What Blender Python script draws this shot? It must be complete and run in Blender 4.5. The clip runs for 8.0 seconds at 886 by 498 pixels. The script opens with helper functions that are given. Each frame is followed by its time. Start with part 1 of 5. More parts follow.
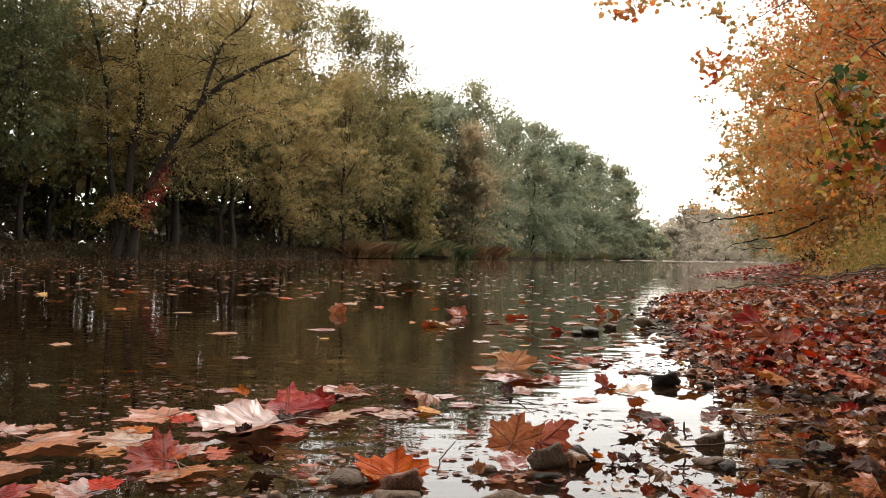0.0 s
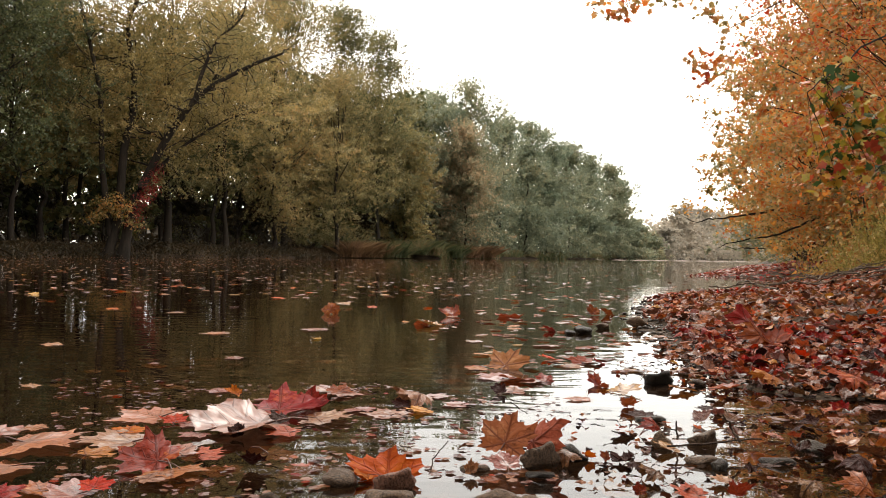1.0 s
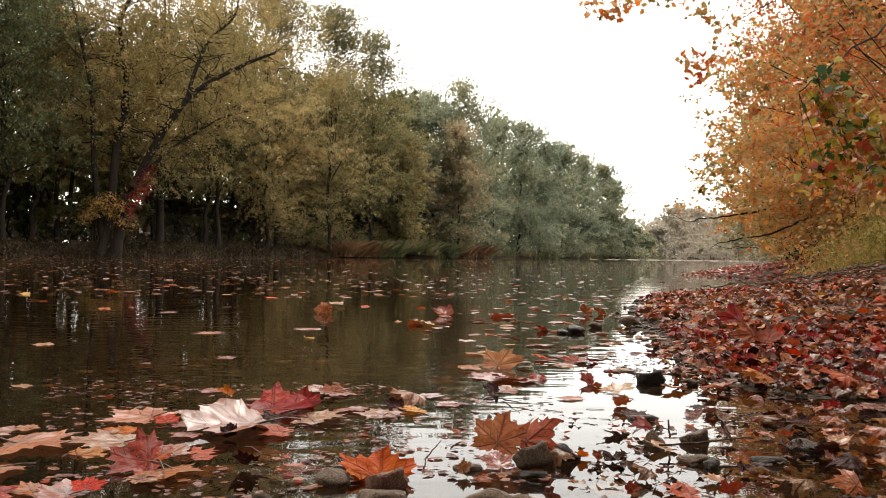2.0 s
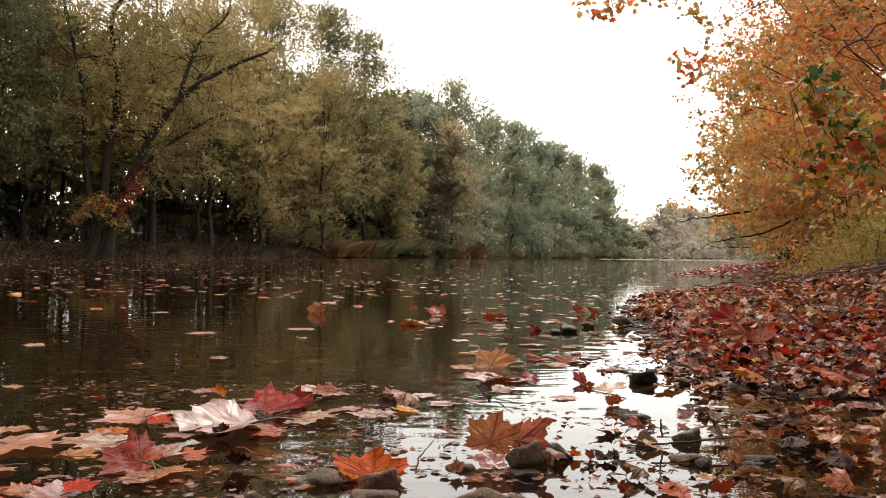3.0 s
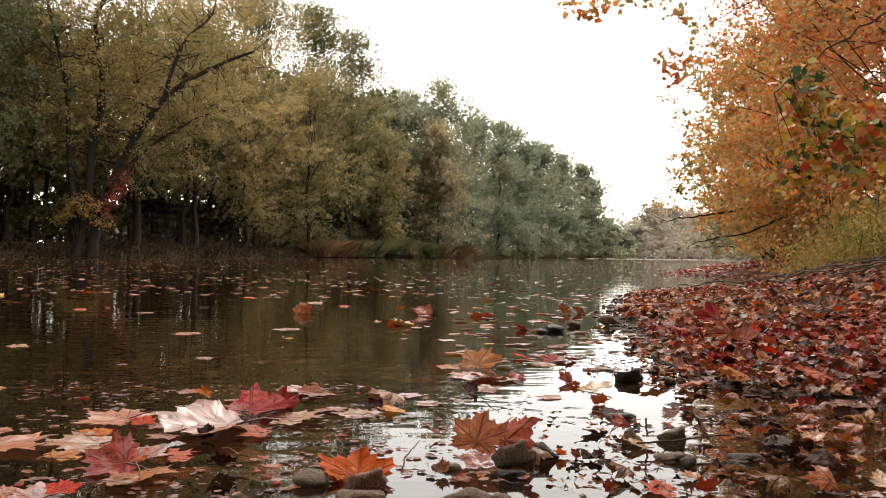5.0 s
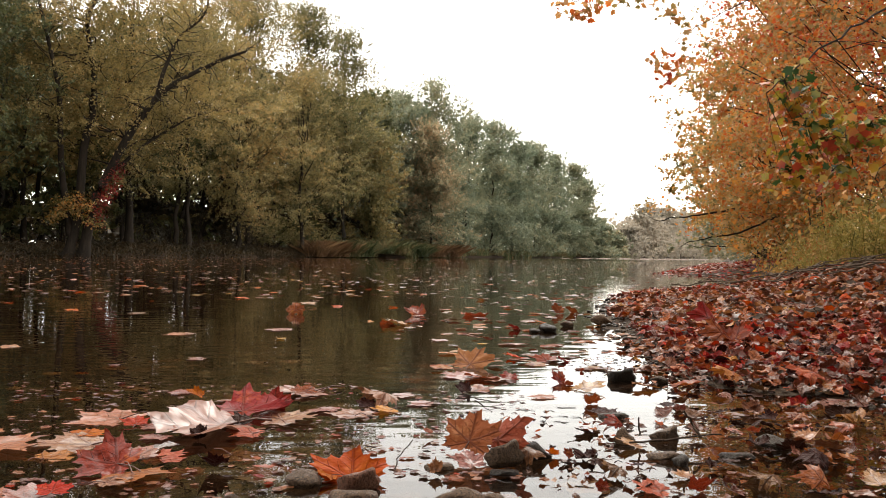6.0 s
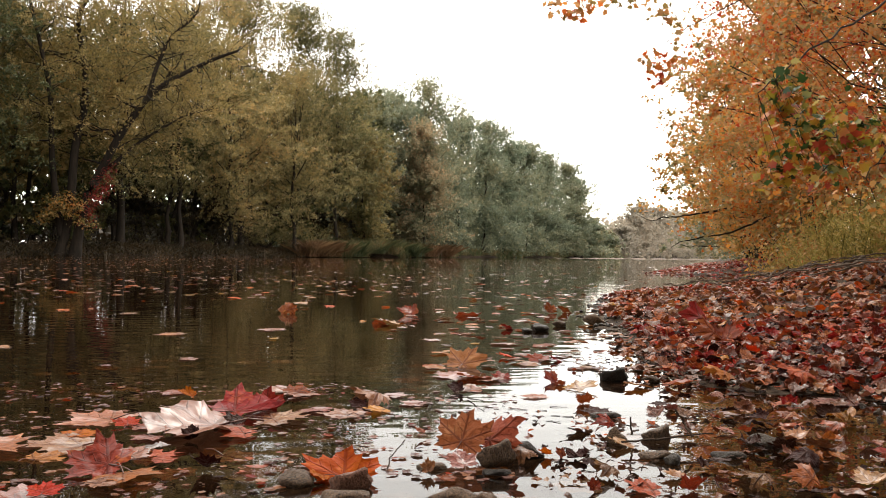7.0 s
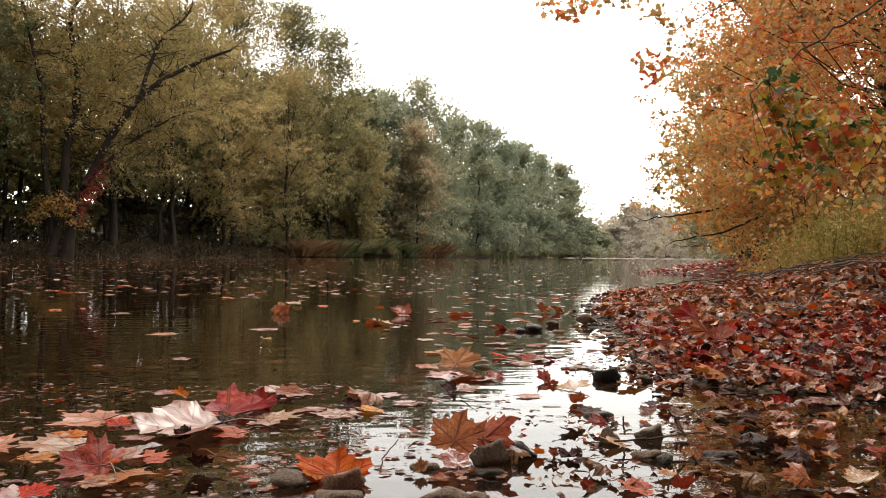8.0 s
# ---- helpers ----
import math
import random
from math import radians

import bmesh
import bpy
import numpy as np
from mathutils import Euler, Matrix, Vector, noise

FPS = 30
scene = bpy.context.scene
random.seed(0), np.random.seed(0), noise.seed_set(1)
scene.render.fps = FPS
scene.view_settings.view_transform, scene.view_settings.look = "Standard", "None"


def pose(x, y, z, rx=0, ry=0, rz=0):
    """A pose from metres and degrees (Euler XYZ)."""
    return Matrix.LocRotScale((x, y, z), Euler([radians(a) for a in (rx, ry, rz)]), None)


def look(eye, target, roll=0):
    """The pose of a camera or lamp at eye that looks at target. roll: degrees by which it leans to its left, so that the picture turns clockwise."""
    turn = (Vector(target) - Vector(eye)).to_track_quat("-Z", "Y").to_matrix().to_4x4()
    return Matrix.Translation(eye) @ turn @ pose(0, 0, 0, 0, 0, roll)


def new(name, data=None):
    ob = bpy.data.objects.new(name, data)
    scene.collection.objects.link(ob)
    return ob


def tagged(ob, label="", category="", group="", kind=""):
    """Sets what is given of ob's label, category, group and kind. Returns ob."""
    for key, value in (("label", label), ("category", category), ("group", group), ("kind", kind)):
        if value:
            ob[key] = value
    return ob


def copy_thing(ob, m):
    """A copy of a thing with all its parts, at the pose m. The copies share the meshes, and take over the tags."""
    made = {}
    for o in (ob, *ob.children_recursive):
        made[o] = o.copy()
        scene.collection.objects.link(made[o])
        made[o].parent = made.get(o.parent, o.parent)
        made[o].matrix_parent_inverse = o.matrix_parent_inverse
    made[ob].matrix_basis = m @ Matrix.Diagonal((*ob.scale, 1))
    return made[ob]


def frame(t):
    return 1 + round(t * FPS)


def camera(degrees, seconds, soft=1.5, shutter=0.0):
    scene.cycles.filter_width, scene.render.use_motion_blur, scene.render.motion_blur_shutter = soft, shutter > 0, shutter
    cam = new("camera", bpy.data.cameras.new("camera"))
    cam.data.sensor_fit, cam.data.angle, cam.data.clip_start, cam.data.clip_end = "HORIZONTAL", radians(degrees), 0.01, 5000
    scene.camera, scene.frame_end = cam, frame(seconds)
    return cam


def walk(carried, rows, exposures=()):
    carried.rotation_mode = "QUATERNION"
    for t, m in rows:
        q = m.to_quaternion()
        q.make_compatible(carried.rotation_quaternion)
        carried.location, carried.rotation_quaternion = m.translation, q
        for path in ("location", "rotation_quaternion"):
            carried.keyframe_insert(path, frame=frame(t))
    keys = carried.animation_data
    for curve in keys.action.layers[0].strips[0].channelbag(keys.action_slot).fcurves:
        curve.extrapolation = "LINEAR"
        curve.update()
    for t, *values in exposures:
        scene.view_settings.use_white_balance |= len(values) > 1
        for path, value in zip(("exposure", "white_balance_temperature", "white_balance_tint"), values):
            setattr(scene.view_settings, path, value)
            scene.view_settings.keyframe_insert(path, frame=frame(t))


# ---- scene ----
# the camera: low over the shallows, panning slowly to the right
cam = camera(56.13, 8.0, 0.9)
walk(cam, [
    (0.0, pose(-0.0032, 0, 0.42, 90.444, -0.777, 1.905)),
    (0.5, pose(-0.0028, 0, 0.42, 90.435, -0.774, 1.668)),
    (1.0, pose(-0.0024, 0, 0.42, 90.424, -0.765, 1.434)),
    (1.5, pose(-0.0020, 0, 0.42, 90.412, -0.754, 1.199)),
    (3.0, pose(-0.0008, 0, 0.42, 90.389, -0.691, 0.476)),
    (3.5, pose(-0.0004, 0, 0.42, 90.388, -0.665, 0.237)),
    (4.0, pose(0.0000, 0, 0.42, 90.388, -0.648, 0.006)),
    (4.5, pose(0.0004, 0, 0.42, 90.388, -0.631, -0.224)),
    (6.0, pose(0.0016, 0, 0.42, 90.386, -0.582, -0.916)),
    (6.5, pose(0.0020, 0, 0.42, 90.381, -0.566, -1.172)),
    (7.0, pose(0.0024, 0, 0.42, 90.375, -0.554, -1.421)),
    (7.5, pose(0.0028, 0, 0.42, 90.371, -0.547, -1.656)),
    (8.0, pose(0.0032, 0, 0.42, 90.365, -0.543, -1.878)),
], [(0.0, 0.0), (8.0, 0.0)])

# ---- light: a white overcast sky and a very soft sun behind the cloud
SUN_EL, SUN_AZ = radians(56), radians(16)
sun_way = Vector((math.sin(SUN_AZ) * math.cos(SUN_EL), math.cos(SUN_AZ) * math.cos(SUN_EL), math.sin(SUN_EL)))
world = bpy.data.worlds.new("overcast_sky")
scene.world = world
world.use_nodes = True
wn, wl = world.node_tree.nodes, world.node_tree.links
wn.clear()
sky = wn.new("ShaderNodeTexSky")
sky.sky_type, sky.sun_disc = "NISHITA", False
sky.sun_elevation, sky.sun_rotation = SUN_EL, SUN_AZ
clear_sky = wn.new("ShaderNodeBackground")
clear_sky.inputs["Strength"].default_value = 0.05
wl.new(sky.outputs["Color"], clear_sky.inputs["Color"])
# thin cloud, brighter all round the veiled sun
sky_dir = wn.new("ShaderNodeTexCoord")
toward = wn.new("ShaderNodeVectorMath")
toward.operation = "DOT_PRODUCT"
toward.inputs[1].default_value = sun_way
wl.new(sky_dir.outputs["Generated"], toward.inputs[0])
glow = wn.new("ShaderNodeMapRange")
glow.interpolation_type = "SMOOTHSTEP"
glow.inputs["From Min"].default_value, glow.inputs["From Max"].default_value = -0.7, 1.0
glow.inputs["To Min"].default_value, glow.inputs["To Max"].default_value = 0.3, 2.9
wl.new(toward.outputs["Value"], glow.inputs["Value"])
cloud = wn.new("ShaderNodeBackground")
cloud.inputs["Color"].default_value = (1.0, 0.945, 0.85, 1)
wl.new(glow.outputs[0], cloud.inputs["Strength"])
add = wn.new("ShaderNodeAddShader")
wout = wn.new("ShaderNodeOutputWorld")
wl.new(clear_sky.outputs[0], add.inputs[0])
wl.new(cloud.outputs[0], add.inputs[1])
wl.new(add.outputs[0], wout.inputs["Surface"])
sun_lamp = bpy.data.lights.new("sun", "SUN")
sun_lamp.energy, sun_lamp.angle, sun_lamp.color = 2.7, radians(26), (1.0, 0.93, 0.84)
sun = new("sun", sun_lamp)
sun.matrix_world = look(sun_way * 50, (0, 0, 0))

rng = np.random.default_rng(11)


# ---- materials
def material(name, rough=0.6, spec=0.5):
    m = bpy.data.materials.new(name)
    m.use_nodes = True
    b = m.node_tree.nodes["Principled BSDF"]
    b.inputs["Roughness"].default_value = rough
    b.inputs["Specular IOR Level"].default_value = spec
    return m, m.node_tree.nodes, m.node_tree.links, b


def node(nodes, kind, **props):
    n = nodes.new(kind)
    for key, value in props.items():
        n.inputs[key.replace("_", " ")].default_value = value
    return n


def ramp(nodes, stops):
    r = nodes.new("ShaderNodeValToRGB")
    e = r.color_ramp.elements
    while len(e) < len(stops):
        e.new(0.5)
    for el, (p, c) in zip(e, stops):
        el.position, el.color = p, (*c, 1)
    return r


def foliage(name, stops, patch=0.25, through_light=0.35, rough=0.5, by_leaf=0.55):
    """Small leaves: colour by leaf, by branch and by tree, with light shining through."""
    m, n, l, b = material(name, rough, 0.35)
    geo = n.new("ShaderNodeNewGeometry")
    info = n.new("ShaderNodeObjectInfo")
    coord = n.new("ShaderNodeTexCoord")
    big = node(n, "ShaderNodeTexNoise", Scale=patch, Detail=3.0)
    l.new(coord.outputs["Object"], big.inputs["Vector"])
    a = n.new("ShaderNodeMath"); a.operation = "MULTIPLY_ADD"
    a.inputs[1].default_value, a.inputs[2].default_value = by_leaf, -0.6 * by_leaf
    l.new(geo.outputs["Random Per Island"], a.inputs[0])
    c = n.new("ShaderNodeMath"); c.operation = "MULTIPLY_ADD"
    c.inputs[1].default_value = 1.3
    l.new(big.outputs["Fac"], c.inputs[0]); l.new(a.outputs[0], c.inputs[2])
    d = n.new("ShaderNodeMath"); d.operation = "MULTIPLY_ADD"
    d.inputs[1].default_value = 0.24
    l.new(info.outputs["Random"], d.inputs[0]); l.new(c.outputs[0], d.inputs[2])
    e = n.new("ShaderNodeMath"); e.operation = "SUBTRACT"
    e.inputs[1].default_value = 0.2
    l.new(d.outputs[0], e.inputs[0])
    r = ramp(n, stops)
    l.new(e.outputs[0], r.inputs["Fac"])
    l.new(r.outputs["Color"], b.inputs["Base Color"])
    t = n.new("ShaderNodeBsdfTranslucent")
    l.new(r.outputs["Color"], t.inputs["Color"])
    mix = n.new("ShaderNodeMixShader")
    mix.inputs["Fac"].default_value = through_light
    l.new(b.outputs[0], mix.inputs[1]); l.new(t.outputs[0], mix.inputs[2])
    l.new(mix.outputs[0], n["Material Output"].inputs["Surface"])
    return m


def bark(name, dark, light, scale=6.0):
    m, n, l, b = material(name, 0.9, 0.2)
    coord = n.new("ShaderNodeTexCoord")
    mp = n.new("ShaderNodeMapping")
    mp.inputs["Scale"].default_value = (1, 1, 0.18)
    l.new(coord.outputs["Object"], mp.inputs["Vector"])
    t = node(n, "ShaderNodeTexNoise", Scale=scale, Detail=6.0, Roughness=0.65)
    l.new(mp.outputs[0], t.inputs["Vector"])
    big = node(n, "ShaderNodeTexNoise", Scale=0.5, Detail=2.0)
    l.new(coord.outputs["Object"], big.inputs["Vector"])
    mx = n.new("ShaderNodeMath"); mx.operation = "MULTIPLY_ADD"
    mx.inputs[1].default_value = 0.5
    l.new(big.outputs["Fac"], mx.inputs[0]); l.new(t.outputs["Fac"], mx.inputs[2])
    r = ramp(n, [(0.45, dark), (0.95, light)])
    l.new(mx.outputs[0], r.inputs["Fac"]); l.new(r.outputs["Color"], b.inputs["Base Color"])
    bp = node(n, "ShaderNodeBump", Strength=0.7, Distance=0.03)
    l.new(t.outputs["Fac"], bp.inputs["Height"]); l.new(bp.outputs[0], b.inputs["Normal"])
    return m


BARK = bark("maple_bark", (0.01, 0.008, 0.006), (0.042, 0.031, 0.022))
BARK_PALE = bark("far_pale_bark", (0.07, 0.055, 0.04), (0.25, 0.21, 0.17), 3.0)

OLIVE = foliage("olive_foliage", [(0.1, (0.1, 0.1, 0.044)), (0.4, (0.22, 0.203, 0.084)), (0.65, (0.345, 0.278, 0.115)), (0.95, (0.46, 0.285, 0.105))], 0.3, 0.5)
GOLD = foliage("golden_foliage", [(0.1, (0.17, 0.14, 0.05)), (0.4, (0.345, 0.265, 0.095)), (0.7, (0.48, 0.345, 0.14)), (0.95, (0.52, 0.29, 0.09))], 0.3, 0.45)
YELLOWED = foliage("yellowing_foliage", [(0.1, (0.135, 0.122, 0.05)), (0.4, (0.28, 0.24, 0.1)), (0.7, (0.42, 0.32, 0.135)), (0.95, (0.5, 0.3, 0.11))], 0.3, 0.5)
GREEN = foliage("dark_green_foliage", [(0.1, (0.055, 0.068, 0.03)), (0.5, (0.115, 0.125, 0.048)), (0.95, (0.22, 0.18, 0.06))], 0.3, 0.45)
# silver green leaves, lightened to take in the haze over the far bank
SILVER = foliage("hazy_silver_green_foliage", [(0.1, (0.16, 0.205, 0.138)), (0.5, (0.25, 0.28, 0.185)), (0.95, (0.44, 0.38, 0.22))], 0.25, 0.45)
# rosy tan leaves, part of their paleness standing in for haze
ROSY = foliage("rosy_tan_foliage", [(0.1, (0.16, 0.195, 0.12)), (0.5, (0.29, 0.285, 0.17)), (0.95, (0.56, 0.39, 0.23))], 0.3, 0.45)
# distance haze is painted into this pale leaf colour
MISTY = foliage("haze_paled_foliage", [(0.1, (0.34, 0.31, 0.25)), (0.5, (0.43, 0.38, 0.3)), (0.95, (0.52, 0.42, 0.32))], 0.1, 0.5)
RUST = foliage("rust_orange_foliage", [(0.05, (0.2, 0.15, 0.05)), (0.25, (0.36, 0.25, 0.085)), (0.45, (0.52, 0.29, 0.12)), (0.65, (0.6, 0.24, 0.05)), (0.85, (0.6, 0.14, 0.025)), (0.97, (0.45, 0.06, 0.02))], 0.7, 0.56, 0.42, 0.85)
AMBER = foliage("amber_foliage", [(0.05, (0.17, 0.15, 0.05)), (0.3, (0.36, 0.27, 0.09)), (0.5, (0.52, 0.32, 0.12)), (0.75, (0.6, 0.28, 0.055)), (0.95, (0.55, 0.14, 0.025))], 0.6, 0.56, 0.42, 0.8)
FRESH = foliage("green_and_yellow_foliage", [(0.1, (0.02, 0.05, 0.014)), (0.42, (0.045, 0.085, 0.02)), (0.5, (0.22, 0.2, 0.03)), (0.66, (0.42, 0.3, 0.035)), (0.8, (0.5, 0.2, 0.025)), (0.95, (0.35, 0.05, 0.02))], 2.0, 0.38, 0.4, 0.7)
VINE_RED = foliage("crimson_vine_foliage", [(0.1, (0.13, 0.025, 0.018)), (0.5, (0.32, 0.04, 0.03)), (0.95, (0.42, 0.08, 0.035))])
WEEDS = foliage("yellow_green_weeds", [(0.1, (0.13, 0.115, 0.025)), (0.45, (0.33, 0.265, 0.06)), (0.7, (0.42, 0.29, 0.085)), (0.95, (0.4, 0.15, 0.045))], 0.8, 0.45, 0.55)
# dead brown brush, its colour deepened for the shade below the trees
BRUSH = foliage("shade_dark_brown_undergrowth", [(0.1, (0.02, 0.017, 0.01)), (0.5, (0.05, 0.038, 0.019)), (0.95, (0.11, 0.068, 0.03))])
GRASS = foliage("bank_grass", [(0.1, (0.07, 0.09, 0.04)), (0.5, (0.16, 0.175, 0.075)), (0.95, (0.38, 0.24, 0.12))], 0.5, 0.4)


DRY_GRASS = foliage("dry_brown_grass", [(0.1, (0.13, 0.075, 0.04)), (0.5, (0.3, 0.17, 0.085)), (0.95, (0.46, 0.29, 0.15))], 0.5, 0.4)


def ground_material():
    m, n, l, b = material("wet_mud_and_litter", 0.8, 0.1)
    coord = n.new("ShaderNodeTexCoord")
    fine = node(n, "ShaderNodeTexNoise", Scale=38.0, Detail=8.0, Roughness=0.7)
    mid = node(n, "ShaderNodeTexNoise", Scale=2.2, Detail=5.0)
    for t in (fine, mid):
        l.new(coord.outputs["Object"], t.inputs["Vector"])
    mx = n.new("ShaderNodeMath"); mx.operation = "MULTIPLY_ADD"
    mx.inputs[1].default_value = 0.6
    l.new(mid.outputs["Fac"], mx.inputs[0]); l.new(fine.outputs["Fac"], mx.inputs[2])
    r = ramp(n, [(0.45, (0.01, 0.007, 0.005)), (0.75, (0.032, 0.021, 0.013)), (1.0, (0.075, 0.05, 0.03))])
    l.new(mx.outputs[0], r.inputs["Fac"])
    # pale brown silt wherever the river covers it
    silt = ramp(n, [(0.45, (0.008, 0.005, 0.003)), (0.75, (0.045, 0.027, 0.015)), (1.0, (0.11, 0.07, 0.04))])
    l.new(mx.outputs[0], silt.inputs["Fac"])
    place = n.new("ShaderNodeSeparateXYZ")
    l.new(coord.outputs["Object"], place.inputs[0])
    under = n.new("ShaderNodeMapRange")
    under.inputs["From Min"].default_value, under.inputs["From Max"].default_value = -0.03, -0.008
    under.inputs["To Min"].default_value, under.inputs["To Max"].default_value = 1.0, 0.0
    l.new(place.outputs["Z"], under.inputs["Value"])
    bed = n.new("ShaderNodeMix"); bed.data_type = "RGBA"
    l.new(under.outputs[0], bed.inputs["Factor"])
    l.new(r.outputs["Color"], bed.inputs["A"]); l.new(silt.outputs["Color"], bed.inputs["B"])
    l.new(bed.outputs["Result"], b.inputs["Base Color"])
    bp = node(n, "ShaderNodeBump", Strength=0.8, Distance=0.02)
    l.new(fine.outputs["Fac"], bp.inputs["Height"]); l.new(bp.outputs[0], b.inputs["Normal"])
    return m


def water_material():
    m, n, l, b = material("river_water", 0.0, 0.5)
    b.inputs["IOR"].default_value = 1.34
    b.inputs["Transmission Weight"].default_value = 1.0
    b.inputs["Base Color"].default_value = (0.15, 0.105, 0.072, 1)
    coord = n.new("ShaderNodeTexCoord")
    mp = n.new("ShaderNodeMapping")
    mp.inputs["Rotation"].default_value = (0, 0, radians(-10))
    mp.inputs["Scale"].default_value = (0.3, 1.0, 1.0)
    l.new(coord.outputs["Object"], mp.inputs["Vector"])
    small = node(n, "ShaderNodeTexNoise", Scale=12.0, Detail=1.0, Roughness=0.4)
    large = node(n, "ShaderNodeTexNoise", Scale=1.1, Detail=2.0)
    calm = node(n, "ShaderNodeTexNoise", Scale=0.35, Detail=1.0)
    for t in (small, large, calm):
        l.new(mp.outputs[0], t.inputs["Vector"])
    mul = n.new("ShaderNodeMath"); mul.operation = "MULTIPLY"
    l.new(small.outputs["Fac"], mul.inputs[0]); l.new(calm.outputs["Fac"], mul.inputs[1])
    mx = n.new("ShaderNodeMath"); mx.operation = "MULTIPLY_ADD"
    mx.inputs[1].default_value = 1.3
    l.new(large.outputs["Fac"], mx.inputs[0]); l.new(mul.outputs[0], mx.inputs[2])
    bp = node(n, "ShaderNodeBump", Strength=0.25, Distance=0.01)
    l.new(mx.outputs[0], bp.inputs["Height"]); l.new(bp.outputs[0], b.inputs["Normal"])
    return m


def leaf_material(name, blade, patch, vein, rough=0.32, spec=0.45, glow_through=0.2, wet=0.0):
    """A large fallen leaf: ribs fanning from the stalk, side veins, blotches, a wet sheen."""
    m, n, l, b = material(name, rough, spec)
    b.inputs["Coat Roughness"].default_value = 0.3
    uv = n.new("ShaderNodeUVMap")
    info = n.new("ShaderNodeObjectInfo")
    geo = n.new("ShaderNodeNewGeometry")
    low = None
    for ang in (-118, -58, 0, 58, 118):
        rot = n.new("ShaderNodeVectorRotate")
        rot.rotation_type = "Z_AXIS"
        rot.inputs["Angle"].default_value = radians(ang)
        l.new(uv.outputs["UV"], rot.inputs["Vector"])
        sep = n.new("ShaderNodeSeparateXYZ")
        l.new(rot.outputs[0], sep.inputs[0])
        ab = n.new("ShaderNodeMath"); ab.operation = "ABSOLUTE"
        l.new(sep.outputs["X"], ab.inputs[0])
        neg = n.new("ShaderNodeMath"); neg.operation = "LESS_THAN"
        neg.inputs[1].default_value = 0.0
        l.new(sep.outputs["Y"], neg.inputs[0])
        dist = n.new("ShaderNodeMath"); dist.operation = "ADD"
        l.new(ab.outputs[0], dist.inputs[0]); l.new(neg.outputs[0], dist.inputs[1])
        # side veins run off each rib at an angle
        side = n.new("ShaderNodeMath"); side.operation = "MULTIPLY_ADD"
        side.inputs[1].default_value = -1.0
        l.new(ab.outputs[0], side.inputs[0]); l.new(sep.outputs["Y"], side.inputs[2])
        ping = n.new("ShaderNodeMath"); ping.operation = "PINGPONG"
        ping.inputs[1].default_value = 0.075
        l.new(side.outputs[0], ping.inputs[0])
        thin = n.new("ShaderNodeMath"); thin.operation = "MULTIPLY_ADD"
        thin.inputs[1].default_value = 1.6
        l.new(ping.outputs[0], thin.inputs[0])
        far = n.new("ShaderNodeMath"); far.operation = "MULTIPLY"
        far.inputs[1].default_value = 0.12
        l.new(dist.outputs[0], far.inputs[0]); l.new(far.outputs[0], thin.inputs[2])
        both = n.new("ShaderNodeMath"); both.operation = "MINIMUM"
        l.new(dist.outputs[0], both.inputs[0]); l.new(thin.outputs[0], both.inputs[1])
        if low is None:
            low = both
        else:
            k = n.new("ShaderNodeMath"); k.operation = "MINIMUM"
            l.new(low.outputs[0], k.inputs[0]); l.new(both.outputs[0], k.inputs[1])
            low = k
    vr = n.new("ShaderNodeMapRange")
    vr.inputs["From Min"].default_value, vr.inputs["From Max"].default_value = 0.006, 0.022
    vr.inputs["To Min"].default_value, vr.inputs["To Max"].default_value = 0.65, 0.0
    l.new(low.outputs[0], vr.inputs["Value"])
    offset = n.new("ShaderNodeVectorMath"); offset.operation = "ADD"
    sc = n.new("ShaderNodeMath"); sc.operation = "MULTIPLY_ADD"
    sc.inputs[1].default_value = 37.0
    l.new(info.outputs["Random"], sc.inputs[0])
    isl = n.new("ShaderNodeMath"); isl.operation = "MULTIPLY"
    isl.inputs[1].default_value = 53.0
    l.new(geo.outputs["Random Per Island"], isl.inputs[0]); l.new(isl.outputs[0], sc.inputs[2])
    l.new(uv.outputs["UV"], offset.inputs[0]); l.new(sc.outputs[0], offset.inputs[1])
    blot = node(n, "ShaderNodeTexNoise", Scale=2.6, Detail=6.0, Roughness=0.65)
    l.new(offset.outputs[0], blot.inputs["Vector"])
    # a film of water lies on parts of the blade
    film = node(n, "ShaderNodeTexNoise", Scale=1.9, Detail=4.0, Roughness=0.6, Distortion=0.6)
    l.new(offset.outputs[0], film.inputs["Vector"])
    damp = n.new("ShaderNodeMapRange")
    damp.inputs["From Min"].default_value, damp.inputs["From Max"].default_value = 0.55 - 0.07 * wet, 0.59 - 0.07 * wet
    damp.inputs["To Max"].default_value = min(1.0, wet * 1.5)
    l.new(film.outputs["Fac"], damp.inputs["Value"])
    l.new(damp.outputs[0], b.inputs["Coat Weight"])
    speck = node(n, "ShaderNodeTexNoise", Scale=24.0, Detail=3.0)
    l.new(offset.outputs[0], speck.inputs["Vector"])
    tone = n.new("ShaderNodeMath"); tone.operation = "MULTIPLY_ADD"
    tone.inputs[1].default_value = 0.35
    l.new(speck.outputs["Fac"], tone.inputs[0]); l.new(blot.outputs["Fac"], tone.inputs[2])
    r = ramp(n, [(0.5, tuple(c * 0.55 for c in blade)), (0.62, blade), (0.74, blade), (0.86, patch)])
    l.new(tone.outputs[0], r.inputs["Fac"])
    hsv = n.new("ShaderNodeHueSaturation")
    vary = n.new("ShaderNodeMapRange")
    vary.inputs["To Min"].default_value, vary.inputs["To Max"].default_value = 0.42, 1.28
    l.new(geo.outputs["Random Per Island"], vary.inputs["Value"])
    hue = n.new("ShaderNodeMapRange")
